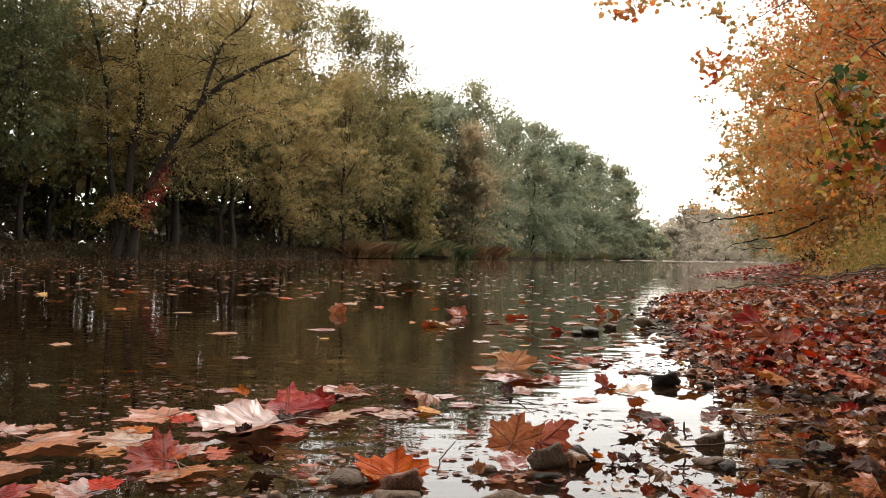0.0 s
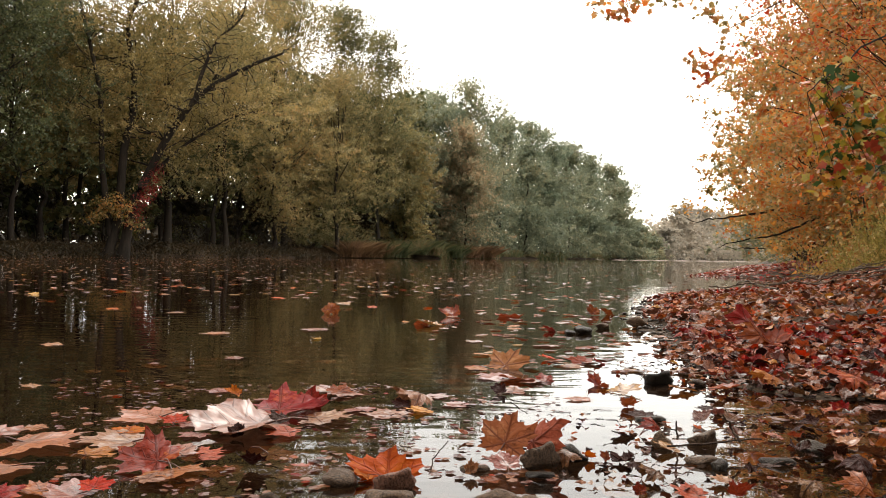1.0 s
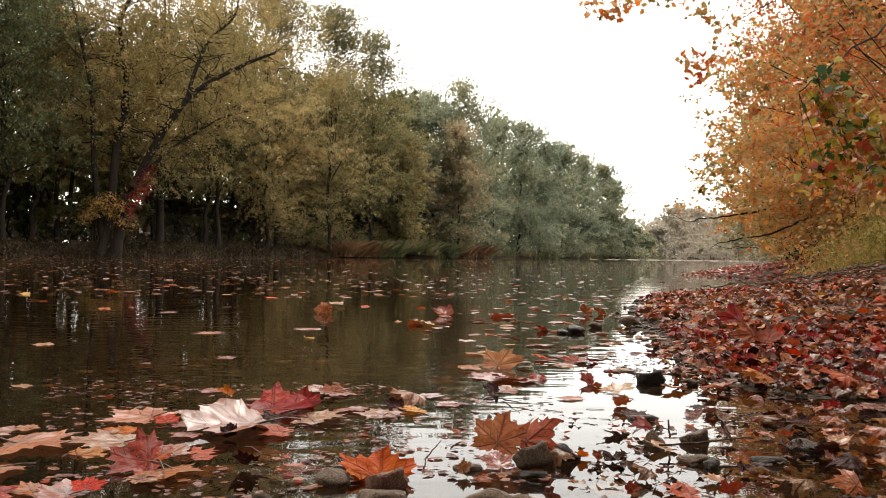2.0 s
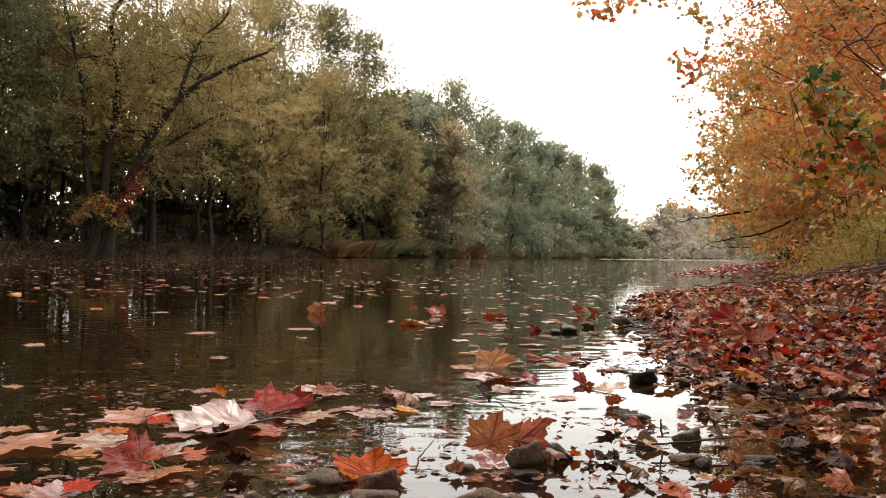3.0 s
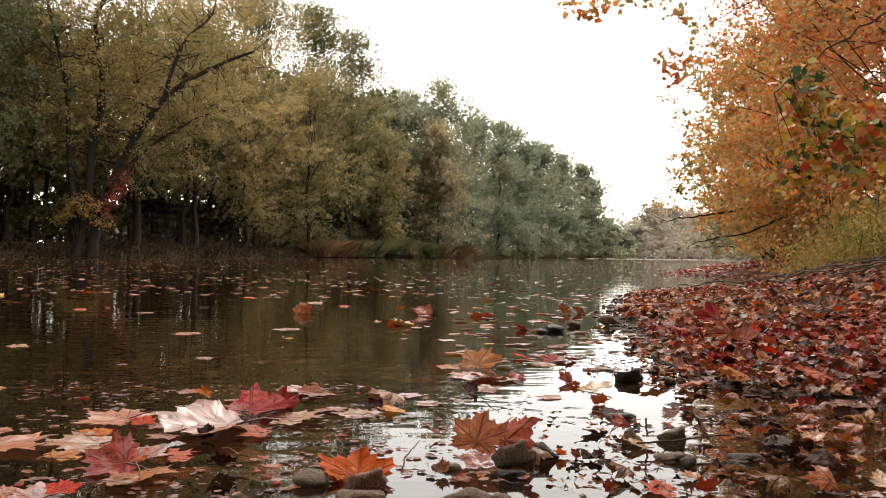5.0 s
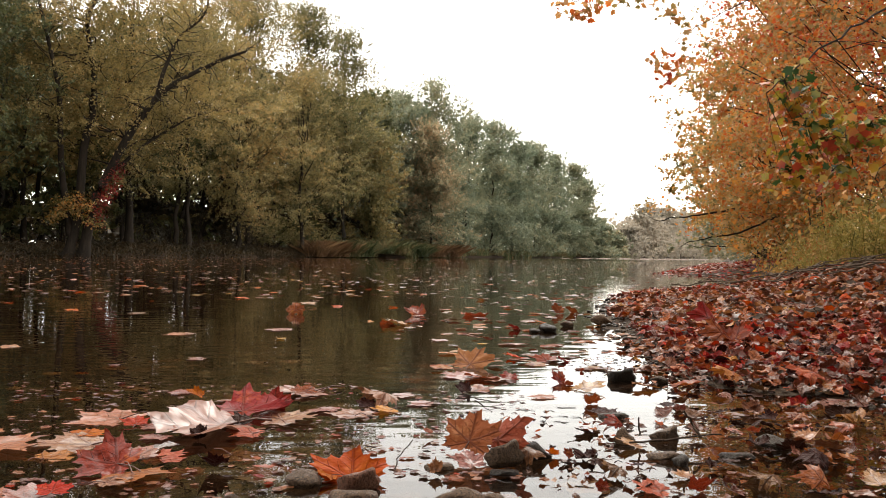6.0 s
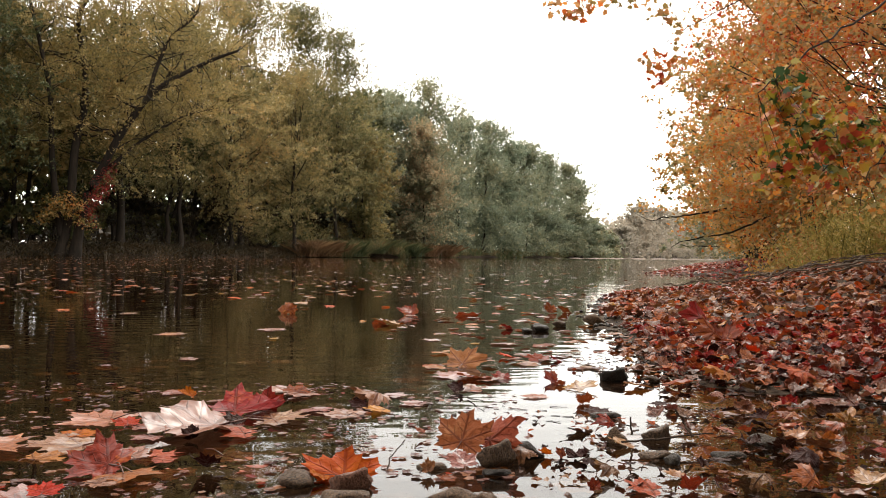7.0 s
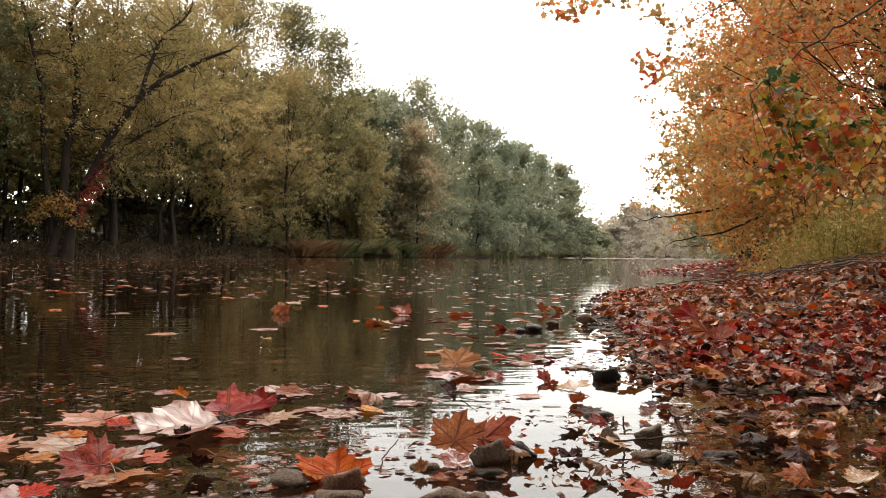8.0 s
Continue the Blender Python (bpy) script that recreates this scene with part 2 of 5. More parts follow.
    hue.inputs["To Min"].default_value, hue.inputs["To Max"].default_value = 0.485, 0.52
    l.new(info.outputs["Random"], hue.inputs["Value"])
    l.new(vary.outputs[0], hsv.inputs["Value"]); l.new(hue.outputs[0], hsv.inputs["Hue"])
    l.new(r.outputs["Color"], hsv.inputs["Color"])
    mixc = n.new("ShaderNodeMix"); mixc.data_type = "RGBA"
    l.new(vr.outputs[0], mixc.inputs["Factor"])
    l.new(hsv.outputs["Color"], mixc.inputs["A"])
    mixc.inputs["B"].default_value = (*vein, 1)
    l.new(mixc.outputs["Result"], b.inputs["Base Color"])
    rr = n.new("ShaderNodeMapRange")
    rr.inputs["To Min"].default_value, rr.inputs["To Max"].default_value = rough - 0.08, rough + 0.22
    l.new(blot.outputs["Fac"], rr.inputs["Value"]); l.new(rr.outputs[0], b.inputs["Roughness"])
    hgt = n.new("ShaderNodeMath"); hgt.operation = "MULTIPLY_ADD"
    hgt.inputs[1].default_value = 0.35
    l.new(speck.outputs["Fac"], hgt.inputs[0]); l.new(vr.outputs[0], hgt.inputs[2])
    wave = node(n, "ShaderNodeTexNoise", Scale=5.0, Detail=3.0)
    l.new(offset.outputs[0], wave.inputs["Vector"])
    bw = node(n, "ShaderNodeBump", Strength=0.9, Distance=0.012)
    l.new(wave.outputs["Fac"], bw.inputs["Height"])
    bp = node(n, "ShaderNodeBump", Strength=0.9, Distance=0.005)
    l.new(hgt.outputs[0], bp.inputs["Height"]); l.new(bw.outputs[0], bp.inputs["Normal"]); l.new(bp.outputs[0], b.inputs["Normal"])
    t = n.new("ShaderNodeBsdfTranslucent")
    l.new(mixc.outputs["Result"], t.inputs["Color"])
    mix = n.new("ShaderNodeMixShader")
    mix.inputs["Fac"].default_value = glow_through
    l.new(b.outputs[0], mix.inputs[1]); l.new(t.outputs[0], mix.inputs[2])
    l.new(mix.outputs[0], n["Material Output"].inputs["Surface"])
    return m


LEAF = {
    "red": leaf_material("red_leaf", (0.21, 0.027, 0.009), (0.36, 0.085, 0.018), (0.09, 0.014, 0.007), 0.4, 0.08, 0.28, 0.3),
    "orange": leaf_material("orange_leaf", (0.42, 0.055, 0.004), (0.5, 0.1, 0.007), (0.2, 0.024, 0.003), 0.42, 0.12, 0.35),
    "rust": leaf_material("rust_leaf", (0.3, 0.075, 0.016), (0.42, 0.14, 0.03), (0.12, 0.028, 0.008), 0.36, 0.15, 0.25, 0.35),
    "pink": leaf_material("pale_pink_leaf", (0.21, 0.07, 0.036), (0.29, 0.14, 0.085), (0.09, 0.024, 0.014), 0.3, 0.24, 0.15, 0.55),
    "tan": leaf_material("tan_leaf", (0.3, 0.115, 0.036), (0.42, 0.18, 0.045), (0.17, 0.06, 0.02), 0.3, 0.24, 0.2, 0.5),
    "yellow": leaf_material("yellow_leaf", (0.5, 0.23, 0.025), (0.5, 0.135, 0.014), (0.28, 0.1, 0.014), 0.34, 0.2, 0.25),
    "umber": leaf_material("umber_leaf", (0.34, 0.09, 0.035), (0.44, 0.15, 0.065), (0.12, 0.03, 0.014), 0.45, 0.15, 0.4),
    "dark": leaf_material("dark_brown_leaf", (0.03, 0.008, 0.005), (0.05, 0.016, 0.009), (0.045, 0.014, 0.008), 0.36, 0.08, 0.1),
    "brown": leaf_material("brown_leaf", (0.12, 0.036, 0.014), (0.21, 0.08, 0.03), (0.055, 0.02, 0.009), 0.3, 0.2, 0.12, 0.45),
}
LEAF_WORD = {"red": "dark red", "orange": "bright orange", "rust": "rusty brown", "umber": "dull reddish brown", "pink": "pale pink", "tan": "tan",
             "yellow": "yellow", "dark": "blackish brown", "brown": "brown"}


def stone_material(name, dark, light, rough):
    m, n, l, b = material(name, rough, 0.14)
    coord = n.new("ShaderNodeTexCoord")
    info = n.new("ShaderNodeObjectInfo")
    geo = n.new("ShaderNodeNewGeometry")
    t = node(n, "ShaderNodeTexNoise", Scale=22.0, Detail=7.0, Roughness=0.68)
    g = node(n, "ShaderNodeTexNoise", Scale=180.0, Detail=3.0)
    for q in (t, g):
        l.new(coord.outputs["Object"], q.inputs["Vector"])
    mx = n.new("ShaderNodeMath"); mx.operation = "MULTIPLY_ADD"
    mx.inputs[1].default_value = 0.25
    l.new(g.outputs["Fac"], mx.inputs[0]); l.new(t.outputs["Fac"], mx.inputs[2])
    r = ramp(n, [(0.5, dark), (0.78, light)])
    l.new(mx.outputs[0], r.inputs["Fac"])
    hsv = n.new("ShaderNodeHueSaturation")
    vary = n.new("ShaderNodeMapRange")
    vary.inputs["To Min"].default_value, vary.inputs["To Max"].default_value = 0.5, 1.5
    both = n.new("ShaderNodeMath"); both.operation = "ADD"
    l.new(geo.outputs["Random Per Island"], both.inputs[0]); l.new(info.outputs["Random"], both.inputs[1])
    fr = n.new("ShaderNodeMath"); fr.operation = "FRACT"
    l.new(both.outputs[0], fr.inputs[0]); l.new(fr.outputs[0], vary.inputs["Value"])
    l.new(vary.outputs[0], hsv.inputs["Value"]); l.new(r.outputs["Color"], hsv.inputs["Color"])
    l.new(hsv.outputs["Color"], b.inputs["Base Color"])
    bp = node(n, "ShaderNodeBump", Strength=0.9, Distance=0.006)
    l.new(t.outputs["Fac"], bp.inputs["Height"]); l.new(bp.outputs[0], b.inputs["Normal"])
    return m


STONE = stone_material("grey_brown_stone", (0.02, 0.012, 0.007), (0.15, 0.093, 0.056), 0.42)
STONE_RED = stone_material("red_brown_stone", (0.04, 0.016, 0.01), (0.17, 0.085, 0.055), 0.36)
STONE_DARK = stone_material("wet_dark_stone", (0.008, 0.006, 0.004), (0.038, 0.027, 0.018), 0.3)
TWIG = bark("wet_twig_bark", (0.02, 0.014, 0.01), (0.075, 0.05, 0.035), 30.0)
BRANCH = bark("dry_branch_bark", (0.04, 0.03, 0.022), (0.15, 0.11, 0.08), 20.0)
SAND = stone_material("pale_river_gravel", (0.09, 0.065, 0.05), (0.2, 0.15, 0.12), 0.8)
STEM = material("leaf_stem", 0.45)[0]
STEM.node_tree.nodes["Principled BSDF"].inputs["Base Color"].default_value = (0.09, 0.03, 0.016, 1)
GROUND, WATER = ground_material(), water_material()


# ---- mesh helpers
def np_mesh(name, verts, faces, mat, smooth=True):
    """A mesh from an array of places and an array of faces that all have the same number of corners."""
    me = bpy.data.meshes.new(name)
    verts, faces = np.asarray(verts, dtype=np.float32), np.asarray(faces, dtype=np.int32)
    me.vertices.add(len(verts))
    me.vertices.foreach_set("co", verts.ravel())
    me.loops.add(faces.size)
    me.loops.foreach_set("vertex_index", faces.ravel())
    me.polygons.add(len(faces))
    me.polygons.foreach_set("loop_start", np.arange(0, faces.size, faces.shape[1], dtype=np.int32))
    if smooth:
        me.polygons.foreach_set("use_smooth", np.ones(len(faces), dtype=bool))
    me.update(calc_edges=True)
    me.materials.append(mat)
    return me


def child(name, me, parent, label=""):
    ob = new(name, me)
    ob.parent = parent
    return tagged(ob, label)


def tube(path, radii, sides=7):
    """Places and quads of a tapering tube along a path."""
    path, radii = np.asarray(path, float), np.asarray(radii, float)
    way = np.gradient(path, axis=0)
    way /= np.linalg.norm(way, axis=1, keepdims=True) + 1e-9
    ref = np.where(np.abs(way[:, 2:]) > 0.9, [[1.0, 0, 0]], [[0, 0, 1.0]])
    u = np.cross(way, ref); u /= np.linalg.norm(u, axis=1, keepdims=True) + 1e-9
    v = np.cross(way, u)
    a = np.linspace(0, 2 * np.pi, sides, endpoint=False)
    verts = path[:, None] + radii[:, None, None] * (np.cos(a)[None, :, None] * u[:, None] + np.sin(a)[None, :, None] * v[:, None])
    k = np.arange(len(path) - 1)[:, None] * sides
    i = np.arange(sides)[None]
    j = (i + 1) % sides
    faces = np.stack([k + i, k + j, k + sides + j, k + sides + i], -1).reshape(-1, 4)
    return verts.reshape(-1, 3), faces


def join(pieces):
    verts, faces, base = [], [], 0
    for v, f in pieces:
        verts.append(v); faces.append(np.asarray(f) + base)
        base += len(v)
    return np.concatenate(verts), np.concatenate(faces)


def frames_for(normals, spin):
    """Two axes at right angles to each normal, turned by spin."""
    n = normals / (np.linalg.norm(normals, axis=1, keepdims=True) + 1e-9)
    ref = np.where(np.abs(n[:, 2:]) > 0.9, [[1.0, 0, 0]], [[0, 0, 1.0]])
    u = np.cross(n, ref); u /= np.linalg.norm(u, axis=1, keepdims=True)
    v = np.cross(n, u)
    c, s = np.cos(spin)[:, None], np.sin(spin)[:, None]
    return c * u + s * v, c * v - s * u, n


QUAD_LEAF = np.array([(0, -0.5, 0), (0.34, 0.0, 0.09), (0, 0.5, -0.04), (-0.34, 0.0, 0.09)])
TRI_LEAF = np.array([(0, -0.62, 0), (0.44, 0.3, 0.05), (-0.4, 0.36, -0.05)])
LOBED_LEAF = np.array([(0, -0.5, 0), (0.2, -0.34, 0.03), (0.5, -0.2, -0.03), (0.3, 0.0, 0.04), (0.44, 0.26, -0.02), (0.17, 0.2, 0.04), (0, 0.55, -0.05),
                       (-0.17, 0.2, 0.04), (-0.44, 0.26, -0.02), (-0.3, 0.0, 0.04), (-0.5, -0.2, -0.03), (-0.2, -0.34, 0.03)])


SMALL_LOBED = np.array([(0, -0.5, 0), (0.46, -0.2, -0.03), (0.26, 0.02, 0.05), (0.4, 0.3, -0.02), (0, 0.55, -0.05), (-0.4, 0.3, -0.02), (-0.26, 0.02, 0.05), (-0.46, -0.2, -0.03)])


def scatter(shape, places, normals, sizes):
    """One leaf of that shape at each place."""
    u, v, n = frames_for(normals, rng.uniform(0, 6.283, len(places)))
    s = sizes[:, None, None]
    verts = places[:, None] + s * (shape[None, :, :1] * u[:, None] + shape[None, :, 1:2] * v[:, None] + shape[None, :, 2:] * n[:, None])
    k = len(shape)
    return verts.reshape(-1, 3), np.arange(len(places) * k).reshape(-1, k)


def clump_leaves(centres, radii, count, size, shape, squash=0.7, core=0.0):
    """Leaves spread through round clumps, denser to their outer sides; core: the share of larger sprays filling the clumps' middles."""
    w = radii ** 2.2
    def spread(n, lo, hi):
        pick = rng.choice(len(centres), n, p=w / w.sum())
        d = rng.normal(size=(n, 3))
        d /= np.linalg.norm(d, axis=1, keepdims=True)
        # twig-end tufts make the clump uneven
        d = tuft[pick, rng.integers(0, 14, n)] + 0.55 * d
        r = radii[pick] * rng.uniform(lo, hi, n) ** 0.6
        p = centres[pick] + d * r[:, None] * np.array([1, 1, squash])
        return p, d * 0.6 + rng.normal(size=(n, 3)) * 0.55 + np.array([0, 0, 0.55])
    tuft = rng.normal(size=(len(centres), 14, 3))
    tuft /= np.linalg.norm(tuft, axis=2, keepdims=True)
    inner = int(count * core)
    p, nrm = spread(count - inner, 0.25, 1.12)
    out = [scatter(shape, p, nrm, size * rng.uniform(0.6, 1.3, count - inner))]
    if inner:
        p, nrm = spread(inner, 0.02, 0.35)
        out.append(scatter(shape, p, nrm, size * 1.9 * rng.uniform(0.7, 1.3, inner)))
    return join(out)


def spray_leaves(tips, out_h, axis, height, count, size, shape, per=22, twig=0.045, droop=0.7, core=0.1, spread=0.06):
    """Leaves along short twigs that fan from the bough ends: they rise at the top of the crown and droop at its foot."""
    inner = int(count * core)
    n = max(1, (count - inner) // per)
    pick = rng.integers(0, len(tips), n)
    side = tips[pick] - axis
    side[:, 2] = 0
    side /= np.linalg.norm(side, axis=1, keepdims=True) + 0.3
    h = out_h[pick][:, None]
    way = side * 0.8 + np.array([0, 0, 1.0]) * (0.1 + 1.0 * h - droop * (1 - h) ** 1.5) + rng.normal(size=(n, 3)) * 0.38
    way /= np.linalg.norm(way, axis=1, keepdims=True)
    ball = rng.normal(size=(n, 3))
    ball *= (rng.uniform(0, 1, n) ** 0.4 / np.linalg.norm(ball, axis=1))[:, None]
    root = tips[pick] + ball * height * spread * np.array([2.0, 2.0, 0.75])
    length = height * twig * rng.uniform(0.45, 1.5, n)
    k = np.repeat(np.arange(n), per)
    m = len(k)
    p = root[k] + way[k] * (length[k] * rng.uniform(0, 1, m))[:, None] + rng.normal(size=(m, 3)) * (0.07 * length[k] + 0.25 * size)[:, None]
    out = [scatter(shape, p, rng.normal(size=(m, 3)) * 0.6 + way[k] * 0.3 + np.array([0, 0, 0.55]), size * rng.uniform(0.6, 1.3, m))]
    if inner:
        pick = rng.integers(0, len(tips), inner)
        p = axis + (tips[pick] - axis) * np.array([1, 1, 0]) * rng.uniform(0.15, 0.9, inner)[:, None] + np.array([0, 0, 1]) * (tips[pick, 2:] - axis[2])
        p += rng.normal(size=(inner, 3)) * height * 0.035
        out.append(scatter(TRI_LEAF, p, rng.normal(size=(inner, 3)) + np.array([0, 0, 0.4]), size * 1.7 * rng.uniform(0.7, 1.3, inner)))
    return out


def bend(a, b, n, sag, wob):
    """A path from a to b that bows by sag and wanders by wob."""
    t = np.linspace(0, 1, n)[:, None]
    a, b = np.asarray(a, float), np.asarray(b, float)
    p = a + (b - a) * t
    p[:, 2:] += sag * np.sin(np.pi * t)
    w = rng.normal(size=(n, 3)) * wob
    w[0] = w[-1] = 0
    return p + w


def crown_clumps(n, base, top, radius, centre, r_lo, r_hi, shape=1.0):
    """Middles and radii of the clumps of a crown between two heights."""
    out = []
    for _ in range(n):
        h = rng.uniform(0, 1) ** 0.9
        wide = radius * (np.sin(np.pi * min(1, 0.12 + 0.86 * h ** shape)) ** 0.6)
        a, q = rng.uniform(0, 6.283), rng.uniform(0.25, 1) ** 0.6
        out.append((centre[0] + wide * q * np.cos(a), centre[1] + wide * q * np.sin(a), base + (top - base) * h))
    return np.array(out), rng.uniform(r_lo, r_hi, n)


def bough_ends(n, base, top, radius, centre, form=1.0):
    """Ends of the boughs of a lopsided crown, and how high each sits in it."""
    h = rng.uniform(0, 1, n) ** 0.85
    a = rng.uniform(0, 6.283, n)
    ph = rng.uniform(0, 6.283, 4)
    lobe = 1 + 0.17 * np.sin(2 * a + 4 * h + ph[0]) + 0.15 * np.sin(3 * a - 7 * h + ph[1]) + 0.12 * np.sin(5 * a + 11 * h + ph[2])
    wide = radius * np.sin(np.pi * np.minimum(1, 0.12 + 0.86 * h ** form)) ** 0.6 * lobe
    q = rng.uniform(0.12, 1, n) ** 0.55
    tips = np.stack([centre[0] + wide * q * np.cos(a), centre[1] + wide * q * np.sin(a), base + (top - base) * h], 1)
    return tips, h


def limbs_to(trunk, trunk_r, centres, base_r, sides=5, twigs=2):
    """Boughs that leave the trunk below each clump and rise into it: one list of tubes for each bough."""
    out = []
    for c in centres:
        k = int(np.argmin(np.abs(trunk[:, 2] - (trunk[0, 2] + (c[2] - trunk[0, 2]) * rng.uniform(0.5, 0.8)))))
        k = max(2, min(k, len(trunk) - 1))
        r = min(base_r, trunk_r[k] * 0.7)
        p = bend(trunk[k], c, 6, -0.06 * np.linalg.norm(c - trunk[k]), 0.12)
        pieces = [tube(p, np.linspace(r, 0.01, 6), sides)]
        for _ in range(twigs):
            e = c + rng.normal(size=3) * 0.4
            pieces.append(tube(bend(p[3], e, 4, 0.1, 0.06), np.linspace(r * 0.4, 0.008, 4), 4))
        out.append(pieces)
    return out


def tree(x, y, z, height, radius, mat, leaves, label, base=0.2, trunk_r=0.19, lean=(0, 0), clumps=120, leaf=0.22, bark_mat=None,
         shape=TRI_LEAF, group="riverside trees", limbs=3, twigs=1, limb_r=0.24, fork=1, form=1.0, core=0.15, split=True, category="tree", per=22, twig=0.045, spread=0.06, droop=0.7):
    """A tree: tapered trunk with boughs, and a crown of many small leaves on twigs."""
    global rng
    rng = np.random.default_rng(int(abs(x * 131 + y * 17 + height * 7)) + len(label))
    ob = tagged(new("tree"), label, category, group)
    ob.location = (x, y, z)
    pieces, boughs = [], []
    top = np.array([lean[0], lean[1], height * 0.93])
    centres, high = bough_ends(clumps, height * base, height * 0.96, radius * 0.94, (lean[0] * 0.7, lean[1] * 0.7), form)
    for f in range(fork):
        off = np.array([rng.normal() * 0.5, rng.normal() * 0.5, 0]) * (fork > 1)
        end = top + np.array([rng.normal(), rng.normal(), 0]) * radius * 0.35 * (fork > 1)
        trunk = bend(off + [0, 0, -0.3], end, 14, 0, 0.16)
        tr = trunk_r * np.linspace(1, 0.06, 14) ** 0.8
        tr[0] *= 1.5; tr[1] *= 1.12
        pieces.append(tube(trunk, tr, 9))
        boughs += limbs_to(trunk, tr, centres[f::fork * limbs], trunk_r * limb_r, 4, twigs)
    if split:
        stem = child("trunk", np_mesh("trunk", *join(pieces), bark_mat or BARK), ob)
        for q in boughs:
            child("bough", np_mesh("bough", *join(q), bark_mat or BARK), stem)
    else:
        child("trunk", np_mesh("trunk", *join(pieces + [t for q in boughs for t in q]), bark_mat or BARK), ob)
    sprays = spray_leaves(centres, high, np.array([lean[0] * 0.5, lean[1] * 0.5, 0.0]), height, leaves, leaf, shape, per, twig, droop, core, spread)
    crown = join(sprays) if shape is TRI_LEAF else sprays[0]
    child("crown", np_mesh("crown", *crown, mat), ob)
    return ob


# ---- the lie of the land
SHORE_Y = np.array([-60, -6, 0, 1.3, 2.15, 2.57, 2.9, 3.32, 4.27, 5.84, 8.22, 9.73, 11.26, 13.05, 14.94, 17.68, 18.65, 20.09, 26.1, 44.7, 68.8, 200, 700])
SHORE_X = np.array([-22, -1.5, 1.2, 1.86, 1.68, 1.08, 0.84, 0.91, 1.02, 1.1, 1.83, 2.55, 4.0, 5.78, 6.76, 7.08, 5.73, 6.04, 8.26, 15.25, 24.5, 72, 262])
BANK, ALONG, ACROSS = np.array([-23.2, 55.3]), np.array([0.407, 0.913]), np.array([-0.913, 0.407])


def far_bank(t, back=0.0):
    """A place t metres along the far bank's edge, and some way back from it."""
    p = BANK + ALONG * t + ACROSS * back
    return float(p[0]), float(p[1])


def land(x, y, rough=True):
    inland = (x - np.interp(y, SHORE_Y, SHORE_X)) * 0.92
    near = np.interp(y, [1.5, 4], [0.0, 1.0])
    wet = -np.minimum(1.3, (0.012 + 0.02 * near) * np.clip(-inland / 0.25, 0, 1) + 0.012 * -inland + 0.03 * np.minimum(inland, 0) ** 2)
    dry = np.interp(inland, [0, 0.4, 1.0, 1.5, 2.1, 3.2, 5, 9, 40, 400], [0, 0.015, 0.07, 0.17, 0.3, 0.44, 0.8, 1.3, 1.9, 4])
    z = np.where(inland < 0, wet, dry * (0.55 + 0.45 * near))
    over = (x - BANK[0]) * ACROSS[0] + (y - BANK[1]) * ACROSS[1]
    over = over + 0.5 * np.sin(y * 0.21) + 0.35 * np.sin(y * 0.53 + 1)
    far = np.interp(over, [-6, -1.5, 0, 0.5, 1.6, 4, 30, 400], [-9, -1.2, 0, 0.3, 0.55, 0.9, 1.05, 3])
    return np.maximum(z, far)


def land_z(x, y):
    return float(land(np.array([x]), np.array([y]))[0]) + bumps(x, y)


def bumps(x, y):
    d = math.hypot(x, y)
    if d > 40:
        return 0.12 * noise.noise((x * 0.3, y * 0.3, 7))
    return 0.02 * noise.noise((x * 2.1, y * 2.1, 0)) + 0.009 * noise.noise((x * 9, y * 9, 3)) + 0.004 * noise.noise((x * 24, y * 24, 5))


def build_ground():
    def spread(lo, hi, mid, fine, n):
        a = np.linspace(np.arcsinh((lo - mid) / fine), np.arcsinh((hi - mid) / fine), n)
        return mid + fine * np.sinh(a)
    xs = spread(-900, 900, 0.5, 0.9, 260)
    ys = spread(-300, 1500, 2.2, 1.1, 270)
    X, Y = np.meshgrid(xs, ys)
    Z = land(X, Y)
    B = np.array([bumps(a, b) for a, b in zip(X.ravel(), Y.ravel())]).reshape(X.shape)
    verts = np.stack([X, Y, Z + B], -1).reshape(-1, 3)
    k = (np.arange(len(ys) - 1)[:, None] * len(xs) + np.arange(len(xs) - 1)[None]).ravel()
    faces = np.stack([k, k + 1, k + 1 + len(xs), k + len(xs)], -1)
    tagged(new("ground", np_mesh("ground", verts, faces, GROUND)), "dark wet mud and gravel shore under fallen leaves", "ground", kind="structure")


build_ground()
river = new("water", np_mesh("water", [(-700, -250, 0), (700, -250, 0), (700, 1200, 0), (-700, 1200, 0)], [(0, 1, 2, 3)], WATER))
river.visible_shadow = False
tagged(river, "calm brown river water reflecting trees and white sky", "river", kind="structure")


def gravel_bar():
    """A low pale bar where the river bends."""
    n, m = 60, 9
    a, b = np.meshgrid(np.linspace(0, 1, n), np.linspace(-1, 1, m))
    half = 1.6 * np.sin(np.pi * np.clip(a, 0.02, 0.98)) ** 0.5
    x, y = 20.5 + 32 * a - 0.2 * half * b, 131 + 6 * a + half * b + 0.8 * np.sin(a * 9)
    z = 0.14 * (1 - b ** 2) * np.sin(np.pi * np.clip(a, 0.02, 0.98)) ** 0.4 + 0.05 * np.sin(a * 60) * (1 - b ** 2) - 0.05
    k = (np.arange(m - 1)[:, None] * n + np.arange(n - 1)[None]).ravel()
    me = np_mesh("gravel_bar", np.stack([x, y, z], -1).reshape(-1, 3), np.stack([k, k + 1, k + 1 + n, k + n], -1), SAND)
    tagged(new("gravel_bar", me), "low pale gravel bar at the river bend", "gravel bar", kind="structure")


gravel_bar()


